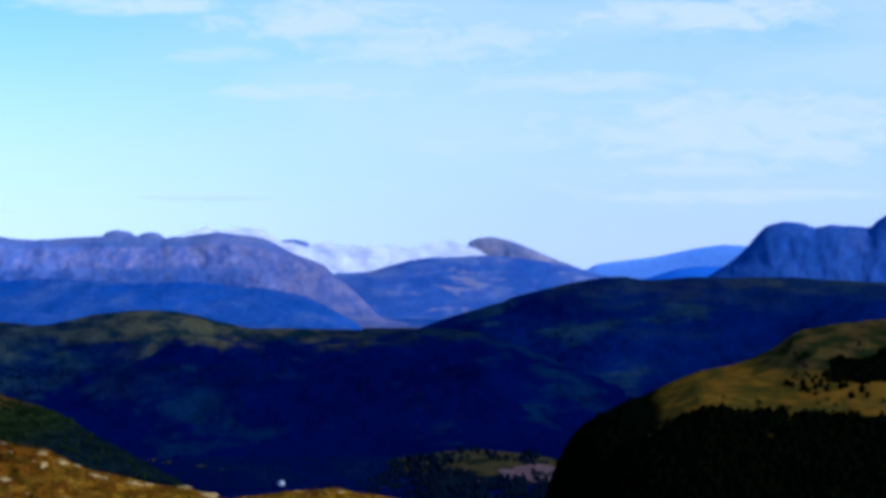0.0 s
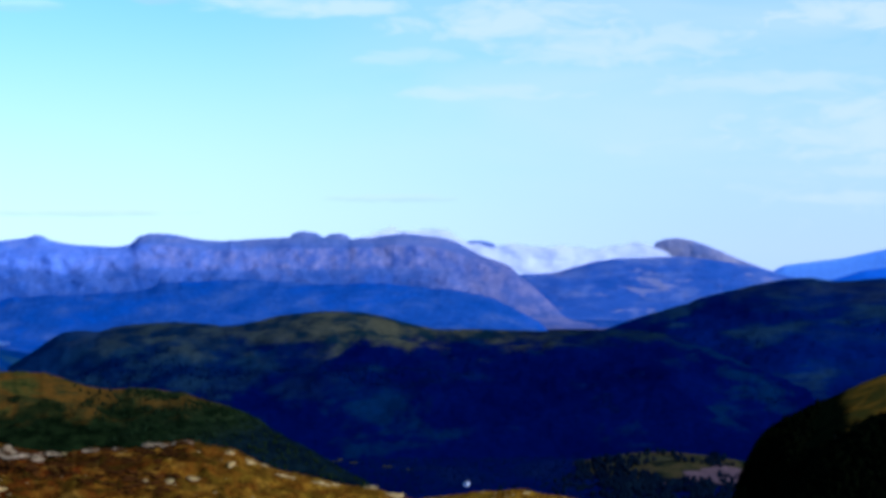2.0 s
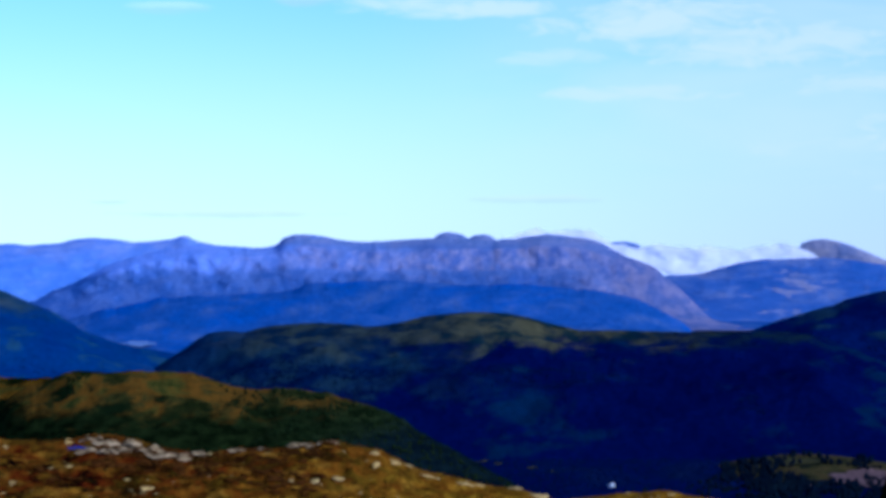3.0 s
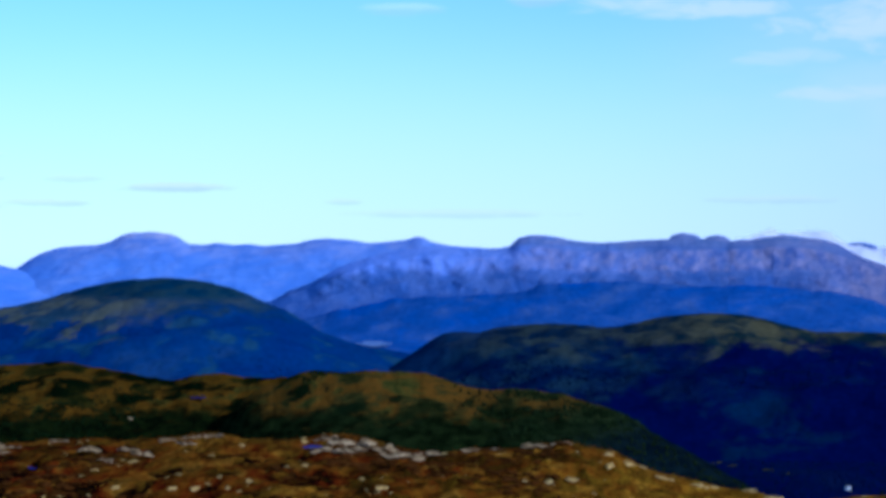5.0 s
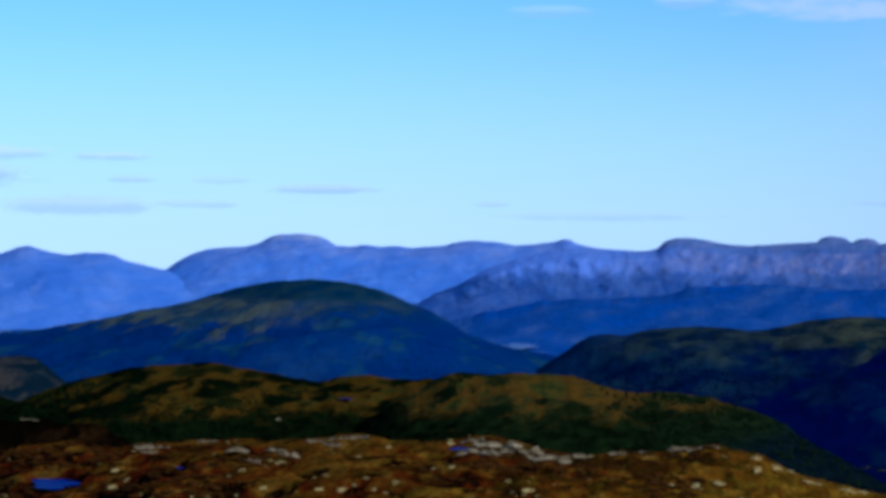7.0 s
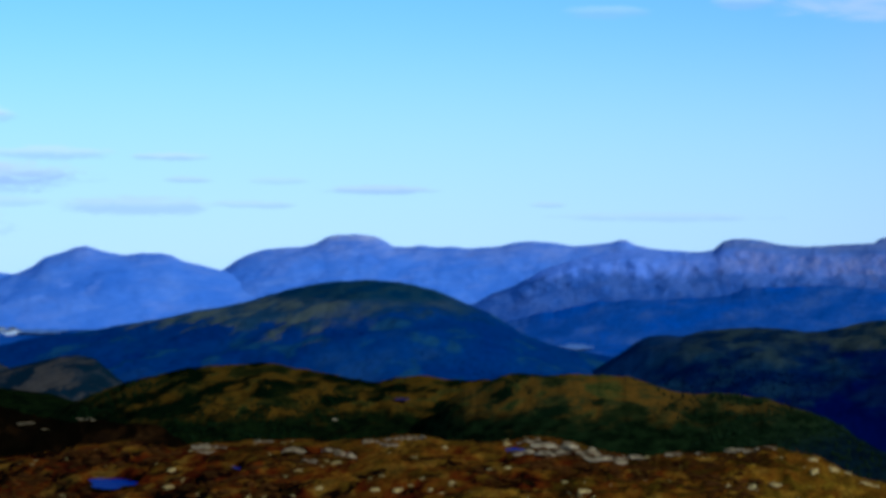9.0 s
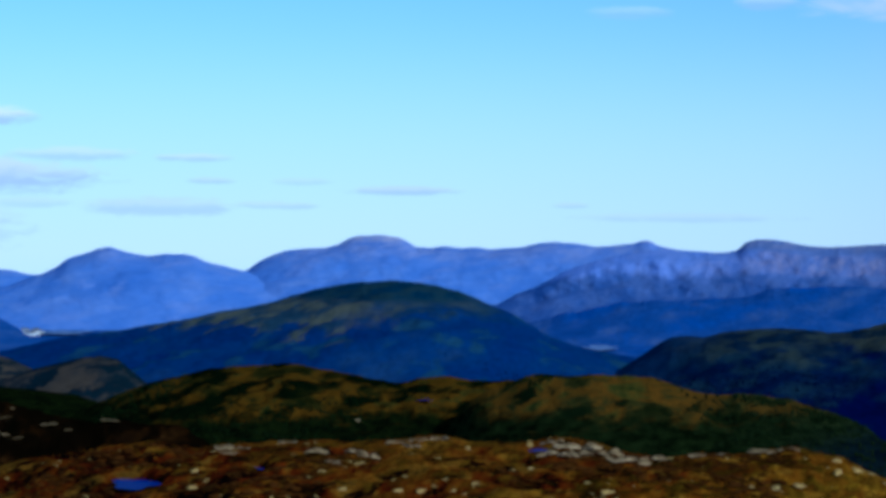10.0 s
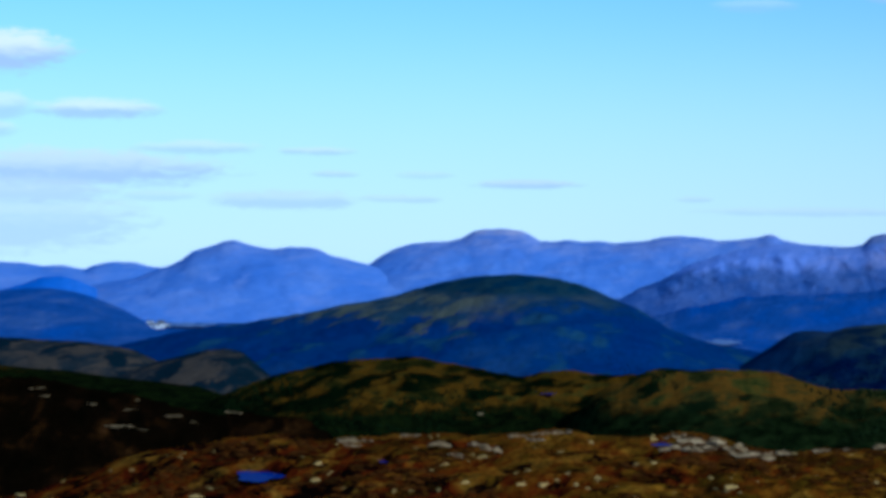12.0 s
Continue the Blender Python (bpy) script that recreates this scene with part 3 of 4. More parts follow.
Hill("wooded_hill", [(-29.95, -91.7), (-28.61, -72.4), (-27.7, -65.5), (-27.14, -62), (-26.69, -61.9), (-26.23, -66.7), (-25.77, -76.5), (-25.37, -88), (-24.97, -102.9), (-24.63, -115.3), (-24.28, -126.1), (-23.82, -137.6)], 4150, 420, 200, -125, ROUND, HAZY_WOODS, "hazy blue wooded hill beside a far town", "hill", (4, 90), (8, 80), (0.6, 20), rows=40)
ridge_right = Hill("wooded_hill", [(-1.09, -115.6), (-0.51, -102.4), (-0.22, -95), (0.19, -86.1), (0.76, -75.1), (1.23, -67.7), (1.4, -61.1), (1.92, -52.9), (2.5, -44.1), (2.96, -38.2), (3.42, -34.5), (3.77, -34.5), (4.11, -38.9), (4.57, -37.4), (5.15, -34.4), (5.95, -35.8), (7.09, -34.3), (7.66, -37.9), (9, -41.4), (10.48, -44.8), (12.15, -51.7)], 3650, 850, 250, -192, EVEN, RIDGE_FAR, "dark wooded ridge, blue with haze", "hill", (24, 120), (30, 120), (0.8, 18), rows=70)
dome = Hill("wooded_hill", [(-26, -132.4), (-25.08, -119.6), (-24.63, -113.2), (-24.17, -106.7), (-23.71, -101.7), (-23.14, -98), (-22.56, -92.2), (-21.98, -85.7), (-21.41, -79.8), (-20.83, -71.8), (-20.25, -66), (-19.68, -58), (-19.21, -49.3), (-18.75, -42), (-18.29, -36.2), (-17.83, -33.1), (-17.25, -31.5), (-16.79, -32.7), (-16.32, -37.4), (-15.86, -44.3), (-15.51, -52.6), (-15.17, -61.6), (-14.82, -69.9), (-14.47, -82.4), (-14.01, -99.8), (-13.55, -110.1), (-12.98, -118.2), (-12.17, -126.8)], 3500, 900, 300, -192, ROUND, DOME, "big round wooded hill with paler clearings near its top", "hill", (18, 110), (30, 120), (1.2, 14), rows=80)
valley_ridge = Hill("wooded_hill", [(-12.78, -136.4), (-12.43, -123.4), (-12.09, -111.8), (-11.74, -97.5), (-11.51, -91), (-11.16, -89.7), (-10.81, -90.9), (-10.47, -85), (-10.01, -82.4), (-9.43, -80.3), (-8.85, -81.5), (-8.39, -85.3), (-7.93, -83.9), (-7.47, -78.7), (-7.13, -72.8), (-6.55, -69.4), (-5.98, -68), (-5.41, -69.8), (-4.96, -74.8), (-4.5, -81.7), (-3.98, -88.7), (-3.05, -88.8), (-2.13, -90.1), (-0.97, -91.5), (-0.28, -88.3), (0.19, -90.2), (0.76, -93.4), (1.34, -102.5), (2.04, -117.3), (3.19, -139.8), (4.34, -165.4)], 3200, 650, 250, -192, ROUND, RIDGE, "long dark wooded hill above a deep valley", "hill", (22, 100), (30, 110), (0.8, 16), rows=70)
Hill("hill", [(-29.94, -69.1), (-28.6, -64.3), (-27.7, -63.9), (-27.13, -65), (-26.57, -66.2), (-26, -66.9), (-25.43, -69.7), (-24.97, -72.9), (-24.51, -80.9), (-24.05, -88.9)], 2000, 350, 200, -170, ROUND, GREY, "grey-green moorland hill with scattered woods", "hill", (10, 70), (10, 60), (0.6, 12), rows=40)
Hill("hill", [(-25.42, -78.1), (-24.85, -71.9), (-24.39, -67.5), (-24.05, -65), (-23.59, -61.9), (-23.13, -60.5), (-22.81, -62.2), (-22.56, -68.3), (-22.27, -75.8), (-21.74, -85.3)], 1700, 300, 200, -170, ROUND, GREY, "rounded grey-brown hill with rough grass", "hill", (9, 60), (10, 50), (0.5, 10), rows=40)
pasture_rise = Hill("hill", [(-1.3, -190), (-0.7, -184), (0.1, -179), (0.9, -178), (1.6, -181), (2.3, -186), (2.9, -190)], 2500, 330, 100, -194, EVEN, FIELDS, "low rise of olive pastures and dark trees on the valley floor", "hill", (2, 40), (3, 40), (0.6, 20), rows=36, pad=0.5)
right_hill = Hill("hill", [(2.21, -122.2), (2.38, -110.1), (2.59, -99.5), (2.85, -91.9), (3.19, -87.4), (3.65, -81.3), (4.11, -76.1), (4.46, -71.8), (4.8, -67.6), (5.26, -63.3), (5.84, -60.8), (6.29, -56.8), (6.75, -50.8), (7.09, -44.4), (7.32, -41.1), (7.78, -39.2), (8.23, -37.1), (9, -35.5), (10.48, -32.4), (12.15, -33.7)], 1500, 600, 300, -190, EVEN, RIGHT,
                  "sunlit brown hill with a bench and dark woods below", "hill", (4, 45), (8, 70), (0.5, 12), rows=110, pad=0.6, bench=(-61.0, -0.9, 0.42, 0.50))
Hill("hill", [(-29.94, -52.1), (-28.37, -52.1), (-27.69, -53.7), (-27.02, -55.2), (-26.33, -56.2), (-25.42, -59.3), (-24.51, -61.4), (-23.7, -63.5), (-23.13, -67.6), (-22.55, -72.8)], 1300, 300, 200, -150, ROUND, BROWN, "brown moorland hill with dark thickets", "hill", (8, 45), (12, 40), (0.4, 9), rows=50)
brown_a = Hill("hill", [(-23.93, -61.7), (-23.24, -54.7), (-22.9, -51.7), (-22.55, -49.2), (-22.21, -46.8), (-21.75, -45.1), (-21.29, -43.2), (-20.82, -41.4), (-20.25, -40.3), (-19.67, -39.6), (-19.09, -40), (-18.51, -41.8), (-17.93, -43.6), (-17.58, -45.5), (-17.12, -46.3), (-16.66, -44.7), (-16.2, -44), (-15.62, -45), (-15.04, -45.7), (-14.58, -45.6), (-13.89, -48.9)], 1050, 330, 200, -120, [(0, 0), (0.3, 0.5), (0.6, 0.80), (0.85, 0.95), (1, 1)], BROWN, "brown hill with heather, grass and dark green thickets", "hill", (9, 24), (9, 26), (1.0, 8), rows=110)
brown_b = Hill("hill", [(-15.32, -45.1), (-14.86, -42.1), (-14.63, -40.7), (-14.34, -39.4), (-13.94, -38.8), (-13.24, -38.8), (-12.43, -38.8), (-11.85, -39.7), (-11.39, -42.2), (-10.93, -44.7), (-10.58, -45.2), (-10.12, -45), (-9.66, -45.4), (-9.08, -46.8), (-8.5, -49.7), (-7.93, -52.5), (-7.56, -55.3), (-7.29, -59.1), (-6.95, -62.3), (-6.43, -66.6), (-5.92, -71.7), (-5.41, -76.5), (-4.84, -82.5)], 950, 300, 200, -120, [(0, 0), (0.3, 0.5), (0.6, 0.80), (0.85, 0.95), (1, 1)], BROWN_WOODED_SHADED, "low brown hill with green woods on its flank", "hill", (8, 24), (8, 26), (1.0, 8), rows=110)
dark_knoll = Hill("hill", [(-29.94, -15.74), (-28.82, -17), (-27.69, -18.1), (-26.99, -18.1), (-26.79, -18.77), (-26.45, -19.11), (-25.88, -19.95), (-25.42, -20.53), (-24.96, -21.04), (-24.39, -22.21), (-23.93, -23.14), (-23.35, -23.3), (-22.78, -23.04), (-22.2, -23.7), (-21.51, -24.53), (-21.04, -26.47), (-20.7, -28.32), (-20.11, -31.7)], 420, 60, 100, -70, [(0, 0), (0.5, 0.45), (0.8, 0.80), (0.93, 0.95), (1, 1)], SHADED_HEATH, "dark heathery knoll with a shaded steep side", "hill", (5, 13), (4, 20), (0.9, 5), rows=80)
PONDS = [(-22.46, 208.6, 1.4, 4.0), (-19.93, 217.0, 0.5, 1.7), (-14.2, 229.0, 0.75, 1.2)]
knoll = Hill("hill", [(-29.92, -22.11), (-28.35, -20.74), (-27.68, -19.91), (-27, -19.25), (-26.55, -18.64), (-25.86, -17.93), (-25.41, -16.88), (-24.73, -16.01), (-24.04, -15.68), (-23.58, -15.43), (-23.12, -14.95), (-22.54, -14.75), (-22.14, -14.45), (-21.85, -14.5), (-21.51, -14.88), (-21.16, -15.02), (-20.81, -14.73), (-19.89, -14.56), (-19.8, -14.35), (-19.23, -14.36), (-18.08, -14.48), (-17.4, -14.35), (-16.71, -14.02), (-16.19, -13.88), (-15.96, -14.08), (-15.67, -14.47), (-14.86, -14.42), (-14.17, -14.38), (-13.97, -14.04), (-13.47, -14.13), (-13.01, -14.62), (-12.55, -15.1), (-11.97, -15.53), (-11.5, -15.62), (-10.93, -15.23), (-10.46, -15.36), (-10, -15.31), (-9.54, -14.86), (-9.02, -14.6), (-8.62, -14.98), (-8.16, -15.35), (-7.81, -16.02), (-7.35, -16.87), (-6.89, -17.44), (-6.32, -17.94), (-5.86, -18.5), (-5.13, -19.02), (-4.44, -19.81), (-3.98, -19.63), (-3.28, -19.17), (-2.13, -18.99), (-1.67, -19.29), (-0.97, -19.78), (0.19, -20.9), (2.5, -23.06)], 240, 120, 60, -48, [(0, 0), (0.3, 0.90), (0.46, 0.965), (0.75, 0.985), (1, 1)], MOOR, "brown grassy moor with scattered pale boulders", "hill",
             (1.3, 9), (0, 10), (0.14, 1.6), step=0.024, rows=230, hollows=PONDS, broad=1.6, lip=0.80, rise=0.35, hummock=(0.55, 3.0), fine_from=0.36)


def ground_z(x, y):
    """The valley floor's height."""
    x, y = np.asarray(x, dtype=float), np.asarray(y, dtype=float)
    r = np.hypot(x, y)
    return np.interp(r, *GROUND) + np.clip(r / 600, 0, 1) * 2.0 * fbm(x / 180, y / 180, 5)


def place(b, r):
    return r * math.sin(radians(b)), r * math.cos(radians(b))


def part(name, bm, material, parent, label=""):
    me = bpy.data.meshes.new(name)
    bm.to_mesh(me)
    bm.free()
    me.materials.append(material)
    ob = tagged(new(name, me), label)
    ob.parent = parent
    return ob


# ---- water ----
def pond(b, r, half, deep, level, label, seed):
    rnd = random.Random(seed)
    bm = bmesh.new()
    ring = []
    for i in range(36):
        a = 2 * math.pi * i / 36
        k = 1.15 * (1 + 0.16 * math.sin(3 * a + seed) + 0.10 * math.sin(5 * a + 2 * seed) + 0.04 * rnd.random())
        cx, cy = half * k * math.cos(a), deep * k * math.sin(a)
        c, s = math.cos(radians(-b)), math.sin(radians(-b))
        px, py = place(b, r)
        ring.append(bm.verts.new((px + cx * c - cy * s, py + cx * s + cy * c, level)))
    bm.faces.new(ring)
    me = bpy.data.meshes.new("pond")
    bm.to_mesh(me)
    bm.free()
    me.materials.append(WATER)
    return tagged(new("pond", me), label, "pond", kind="structure")


for i, (b, r, half, deep, level) in enumerate(knoll.levels):
    pond(b, r, half, deep, level + 0.06, "small blue moor pond among grass and stones", i + 1)


def land_z(x, y):
    """The valley floor or the low rise on it, whichever is higher."""
    b, r = math.degrees(math.atan2(x, y)), math.hypot(x, y)
    low = float(ground_z(x, y))
    return max(low, float(pasture_rise.at(np.array([b]), np.array([1 - (2500 - r) / 330]))[0, 2])) if 2180 < r < 2500 and -1.8 < b < 3.4 else low


def sheet(name, b0, b1, r0, r1, material, label, category, seed, lift=0.5, ragged=0.55):
    """An irregular patch of land or water lying on the valley floor."""
    bm = bmesh.new()
    x, y = place((b0 + b1) / 2, (r0 + r1) / 2)
    hub = bm.verts.new((x, y, land_z(x, y) + lift))
    inner = None
    for share in (0.2, 0.4, 0.6, 0.8, 1.0):
        ring = []
        for i in range(40):
            a = 2 * math.pi * i / 40
            k = share * (1 + ragged * float(fbm(np.array([2 * math.cos(a) + seed]), np.array([2 * math.sin(a)]), 3)[0]) * 2)
            x, y = place((b0 + b1) / 2 + (b1 - b0) / 2 * k * math.cos(a), (r0 + r1) / 2 + (r1 - r0) / 2 * k * math.sin(a))
            ring.append(bm.verts.new((x, y, land_z(x, y) + lift)))
        for i in range(40):
            n = (i + 1) % 40
            bm.faces.new((ring[i], ring[n], inner[n], inner[i]) if inner else (ring[i], ring[n], hub))
        inner = ring
    bmesh.ops.recalc_face_normals(bm, faces=bm.faces)
    me = bpy.data.meshes.new(name)
    bm.to_mesh(me)
    bm.free()
    me.materials.append(material)
    return tagged(new(name, me), label, category, kind="structure")


PASTURE = terrain("pasture", [(0.3, (0.024, 0.026, 0.010)), (0.7, (0.050, 0.042, 0.016))], 40.0, 4.0)
PLOUGHED = terrain("bare_field", [(0.3, (0.07, 0.042, 0.038)), (0.7, (0.11, 0.066, 0.06))], 30.0, 3.0)
SHORE = terrain("shore", [(0.3, (0.10, 0.16, 0.32)), (0.7, (0.17, 0.23, 0.38))], 40.0, 4.0)
sheet("field", 1.25, 2.4, 2240, 2400, PLOUGHED, "pinkish brown bare field on the valley floor", "field", 3, 1.2, 0.35)
sheet("field", 0.45, 1.0, 2255, 2285, PLOUGHED, "narrow pale field among valley woods", "field", 11, 1.0, 0.3)
sheet("meadow", -0.4, 0.65, 2390, 2470, PASTURE, "olive pasture on the valley floor", "meadow", 1, 1.0, 0.4)
for i, (b, r, half, deep) in enumerate(((-5.95, 2535, 0.10, 16), (-5.62, 2500, 0.08, 12), (-6.35, 2480, 0.07, 10), (-4.92, 2445, 0.12, 12), (-4.5, 2405, 0.07, 9))):
    sheet("meadow", b - half, b + half, r - deep, r + deep, PASTURE, "small pale pasture among dark valley woods", "meadow", 20 + i)
sheet("lake", -13.25, -12.6, 3660, 3740, SHORE, "pale lake at the foot of wooded slopes", "lake", 5, 3.0)
sheet("lake", -24.2, -23.4, 3990, 4095, SHORE, "pale water below a far town", "lake", 6, 3.0)


# ---- stones ----
def stone_mesh(seed, material):
    rnd = random.Random(seed)
    bm = bmesh.new()
    bmesh.ops.create_icosphere(bm, subdivisions=3, radius=0.5)
    planes = [(Vector((rnd.uniform(-1, 1), rnd.uniform(-1, 1), rnd.uniform(-0.2, 1))).normalized(), rnd.uniform(0.17, 0.34)) for _ in range(12)]
    for v in bm.verts:
        p = v.co.copy()
        for n, d in planes:
            over = p.dot(n) - d
            if over > 0:
                p -= n * over * 0.97
        p *= 1.25 + 0.14 * noise.noise(p * 3.5 + Vector((seed, 0, 0))) + 0.06 * noise.noise(p * 9 + Vector((0, seed, 0)))
        v.co = p
    me = bpy.data.meshes.new("boulder")
    bm.to_mesh(me)
    bm.free()
    me.materials.append(material)
    return me


STONES = [stone_mesh(i + 1, STONE) for i in range(7)]
PEBBLES = [stone_mesh(i + 21, LICHEN_STONE) for i in range(5)]


def boulder(hill, b, dip, wide, high, label, group):
    p = hill.sight(b, dip)
    rnd = random.Random(int(b * 1000) + int(dip * 777))
    ob = new("boulder", rnd.choice(PEBBLES))
    ob.matrix_world = Matrix.Translation((p[0], p[1], p[2] + high * 0.10)) @ pose(0, 0, 0, rnd.uniform(-12, 12), rnd.uniform(-14, 14), -b + rnd.uniform(-25, 25)) @ Matrix.Diagonal((wide * rnd.uniform(0.8, 1.15), wide * rnd.uniform(0.6, 1.0), high * rnd.uniform(0.6, 0.85), 1))
    return tagged(ob, label, "boulder", group)


def outcrop(hill, b, dip, wide, high, label, group):
    """A broken ledge of bedrock: several slabs side by side, half buried."""
    p = hill.sight(b, dip)
    rnd = random.Random(int(b * 991) + int(dip * 577))
    root = new("rock_outcrop")
    root.matrix_basis = pose(p[0], p[1], p[2], 0, rnd.uniform(-5, 5), -b)
    count = max(2, min(5, int(wide / high * 0.8)))
    for i in range(count):
        slab = new("slab", rnd.choice(STONES))
        slab.parent = root
        w = wide / count * rnd.uniform(1.6, 2.5)
        h = high * rnd.uniform(0.6, 1.05)
        slab.matrix_basis = pose((i + 0.5 - count / 2) * wide / count, rnd.uniform(-0.5, 0.5) * wide * 0.4, h * rnd.uniform(0.05, 0.22), rnd.uniform(-14, 14), rnd.uniform(-12, 12), rnd.uniform(-40, 40)) @ Matrix.Diagonal((w, w * rnd.uniform(0.45, 0.8), h, 1))
    return tagged(root, label, "rock outcrop", group)


OUTCROPS = [(-20.42, 3.98, 3.5, 0.6), (-20.54, 4.08, 1.8, 0.4), (-19.34, 3.86, 1.6, 0.4), (-18.77, 4.04, 1.9, 0.6), (-17.97, 4.05, 1.9, 0.6), (-17.68, 4.16, 1.6, 1.2), (-18.43, 4.31, 2.2, 0.8), (-17.11, 3.85, 2.5, 0.5), (-16.76, 3.94, 1.7, 0.5), (-16.59, 3.8, 2.5, 0.5), (-16.19, 3.78, 1.2, 0.5), (-13.88, 3.85, 1.5, 0.7), (-13.36, 3.96, 2.5, 1.1), (-13.7, 4.08, 3.5, 0.5), (-12.78, 4.08, 1.6, 0.9), (-12.66, 4.19, 2, 0.6), (-12.31, 4.2, 2.9, 0.7), (-11.85, 4.15, 2, 0.5), (-10.69, 4.08, 2.2, 0.5), (-9.54, 3.99, 2.5, 0.5), (-9.14, 3.93, 1.5, 0.4)]
LOOSE = [(-17.85, 4.3, 0.9, 0.5), (-15.67, 3.98, 0.7, 0.5), (-14.37, 3.9, 0.8, 0.4), (-11.53, 4.15, 0.9, 0.3), (-8.18, 4.16, 0.9, 0.6), (-8.16, 4.41, 0.9, 0.9), (-7.75, 4.34, 1.7, 0.6), (-7.47, 4.4, 1, 0.4), (-9.36, 4.74, 0.8, 0.9), (-8.85, 4.68, 1.7, 0.5), (-9.88, 4.7, 0.7, 0.4), (-7.06, 4.62, 1.9, 0.4), (-6.32, 4.77, 1.5, 0.6), (-6.03, 4.8, 1, 0.4), (-5.29, 4.87, 2, 0.5), (-4.84, 5, 1.5, 0.5), (-12.83, 4.87, 1.1, 0.6), (-14.4, 4.38, 0.6, 0.4), (-14.74, 4.41, 0.5, 0.3)]
STRAY = [(-16.93, 4.56, 0.8, 0.4), (-16.13, 4.62, 0.9, 0.4), (-16.36, 4.74, 0.6, 0.3), (-17.11, 4.86, 1.2, 0.5), (-16.65, 4.86, 1.2, 0.5), (-15.95, 4.85, 0.7, 0.5), (-15.49, 4.7, 1.2, 0.4), (-15.72, 4.9, 0.7, 0.3), (-18.25, 4.83, 0.8, 0.6), (-18.77, 4.97, 0.6, 0.5), (-20.99, 4.62, 0.6, 0.4), (-21.27, 4.77, 1, 0.6), (-21.27, 4.45, 1, 0.5), (-2.99, 4.95, 0.6, 0.4), (-2.12, 4.97, 0.8, 0.5), (-4.78, 5.06, 2.9, 0.4), (-27.22, 5.07, 1.9, 0.5), (-26.43, 4.81, 0.7, 0.4), (-23.74, 5.11, 1.5, 0.6), (-23.4, 4.97, 1.9, 0.5), (-21.33, 4.79, 0.8, 0.6), (-21.04, 4.65, 0.6, 0.4)]
LEDGES = [(-26.96, 2.91, 2.6, 0.6), (-26.84, 3.08, 2.6, 0.7), (-24.96, 3.16, 1.2, 0.7), (-24.27, 3.48, 3.6, 0.9), (-25.36, 3.69, 5.3, 0.6), (-24.84, 3.76, 1.8, 0.6), (-22.95, 3.36, 2.6, 0.6), (-25.07, 3.34, 1.8, 0.6), (-25.87, 3.23, 1.6, 0.6), (-23.81, 3.6, 1.3, 0.5)]
for b, dip, wide, high in OUTCROPS:
    k = 0.78 if b < -15 else 1.1
    outcrop(knoll, b, dip, wide * k, high * k, "broad pale grey rock outcrop in brown moor grass", "outcrops on the moor")
for k, (b, dip, wide, high) in [(1.1, q) for q in LOOSE] + [(0.75, q) for q in STRAY]:
    boulder(knoll, b, dip, wide * k, high * k, "pale weathered boulder half sunk in moor grass", "boulders on the moor")
for b, dip, wide, high in LEDGES:
    outcrop(dark_knoll, b, dip, wide * 0.9, high * 0.24, "flat pale rock ledge on a dark heathery knoll", "ledges on the knoll")
rnd = random.Random(11)
for i in range(330):
    b, s = rnd.uniform(-28.5, 0.5), rnd.uniform(0.40, 1.0)
    if fbm(np.array([b * 0.9]), np.array([s * 3.0]), 3)[0] < -0.1:
        continue
    p = knoll.at(np.array([b]), np.array([s]))[0]
    ob = new("boulder", rnd.choice(PEBBLES))
    k = rnd.uniform(0.16, 0.45)
    ob.matrix_world = Matrix.Translation((p[0], p[1], p[2] + 0.05 * k)) @ pose(0, 0, 0, 0, 0, rnd.uniform(0, 360)) @ Matrix.Diagonal((k * 1.7, k * 0.9, k * 0.6, 1))
    tagged(ob, "small pale stone in brown moor grass", "stone", "small stones on the moor")


outcrop(brown_a, -17.92, 3.42, 1.5, 1.5, "tall pale rock slab on a brown hillside", "slabs on the hillside")
spot = brown_a.sight(-16.56, 3.03)
pond(-16.56, math.hypot(spot[0], spot[1]), 2.4, 3.5, spot[2] + 0.6, "blue tarn on a brown hillside", 9)


# ---- growth ----
def scatter(protos, places, sizes, turn_seed=0, squat=1.0):
    """Many small things joined: verts and faces of the protos, set at the places."""
    rs = np.random.RandomState(turn_seed)
    verts, faces, base = [], [], 0
    pick = rs.randint(0, len(protos), len(places))
    turn = rs.uniform(0, 2 * math.pi, len(places))
    for k, (pv, pf) in enumerate(protos):
        sel = np.nonzero(pick == k)[0]
        if not len(sel):
            continue
        c, s, z = np.cos(turn[sel])[:, None], np.sin(turn[sel])[:, None], sizes[sel][:, None]
        x = (pv[None, :, 0] * c - pv[None, :, 1] * s) * z * squat
        y = (pv[None, :, 0] * s + pv[None, :, 1] * c) * z * squat
        v = np.stack([x, y, pv[None, :, 2] * z], -1) + places[sel][:, None, :]
        verts.append(v.reshape(-1, 3))
        faces.append((pf[None] + (np.arange(len(sel)) * len(pv))[:, None, None] + base).reshape(-1, pf.shape[1]))
        base += v.shape[0] * v.shape[1]
    return np.concatenate(verts), np.concatenate(faces)


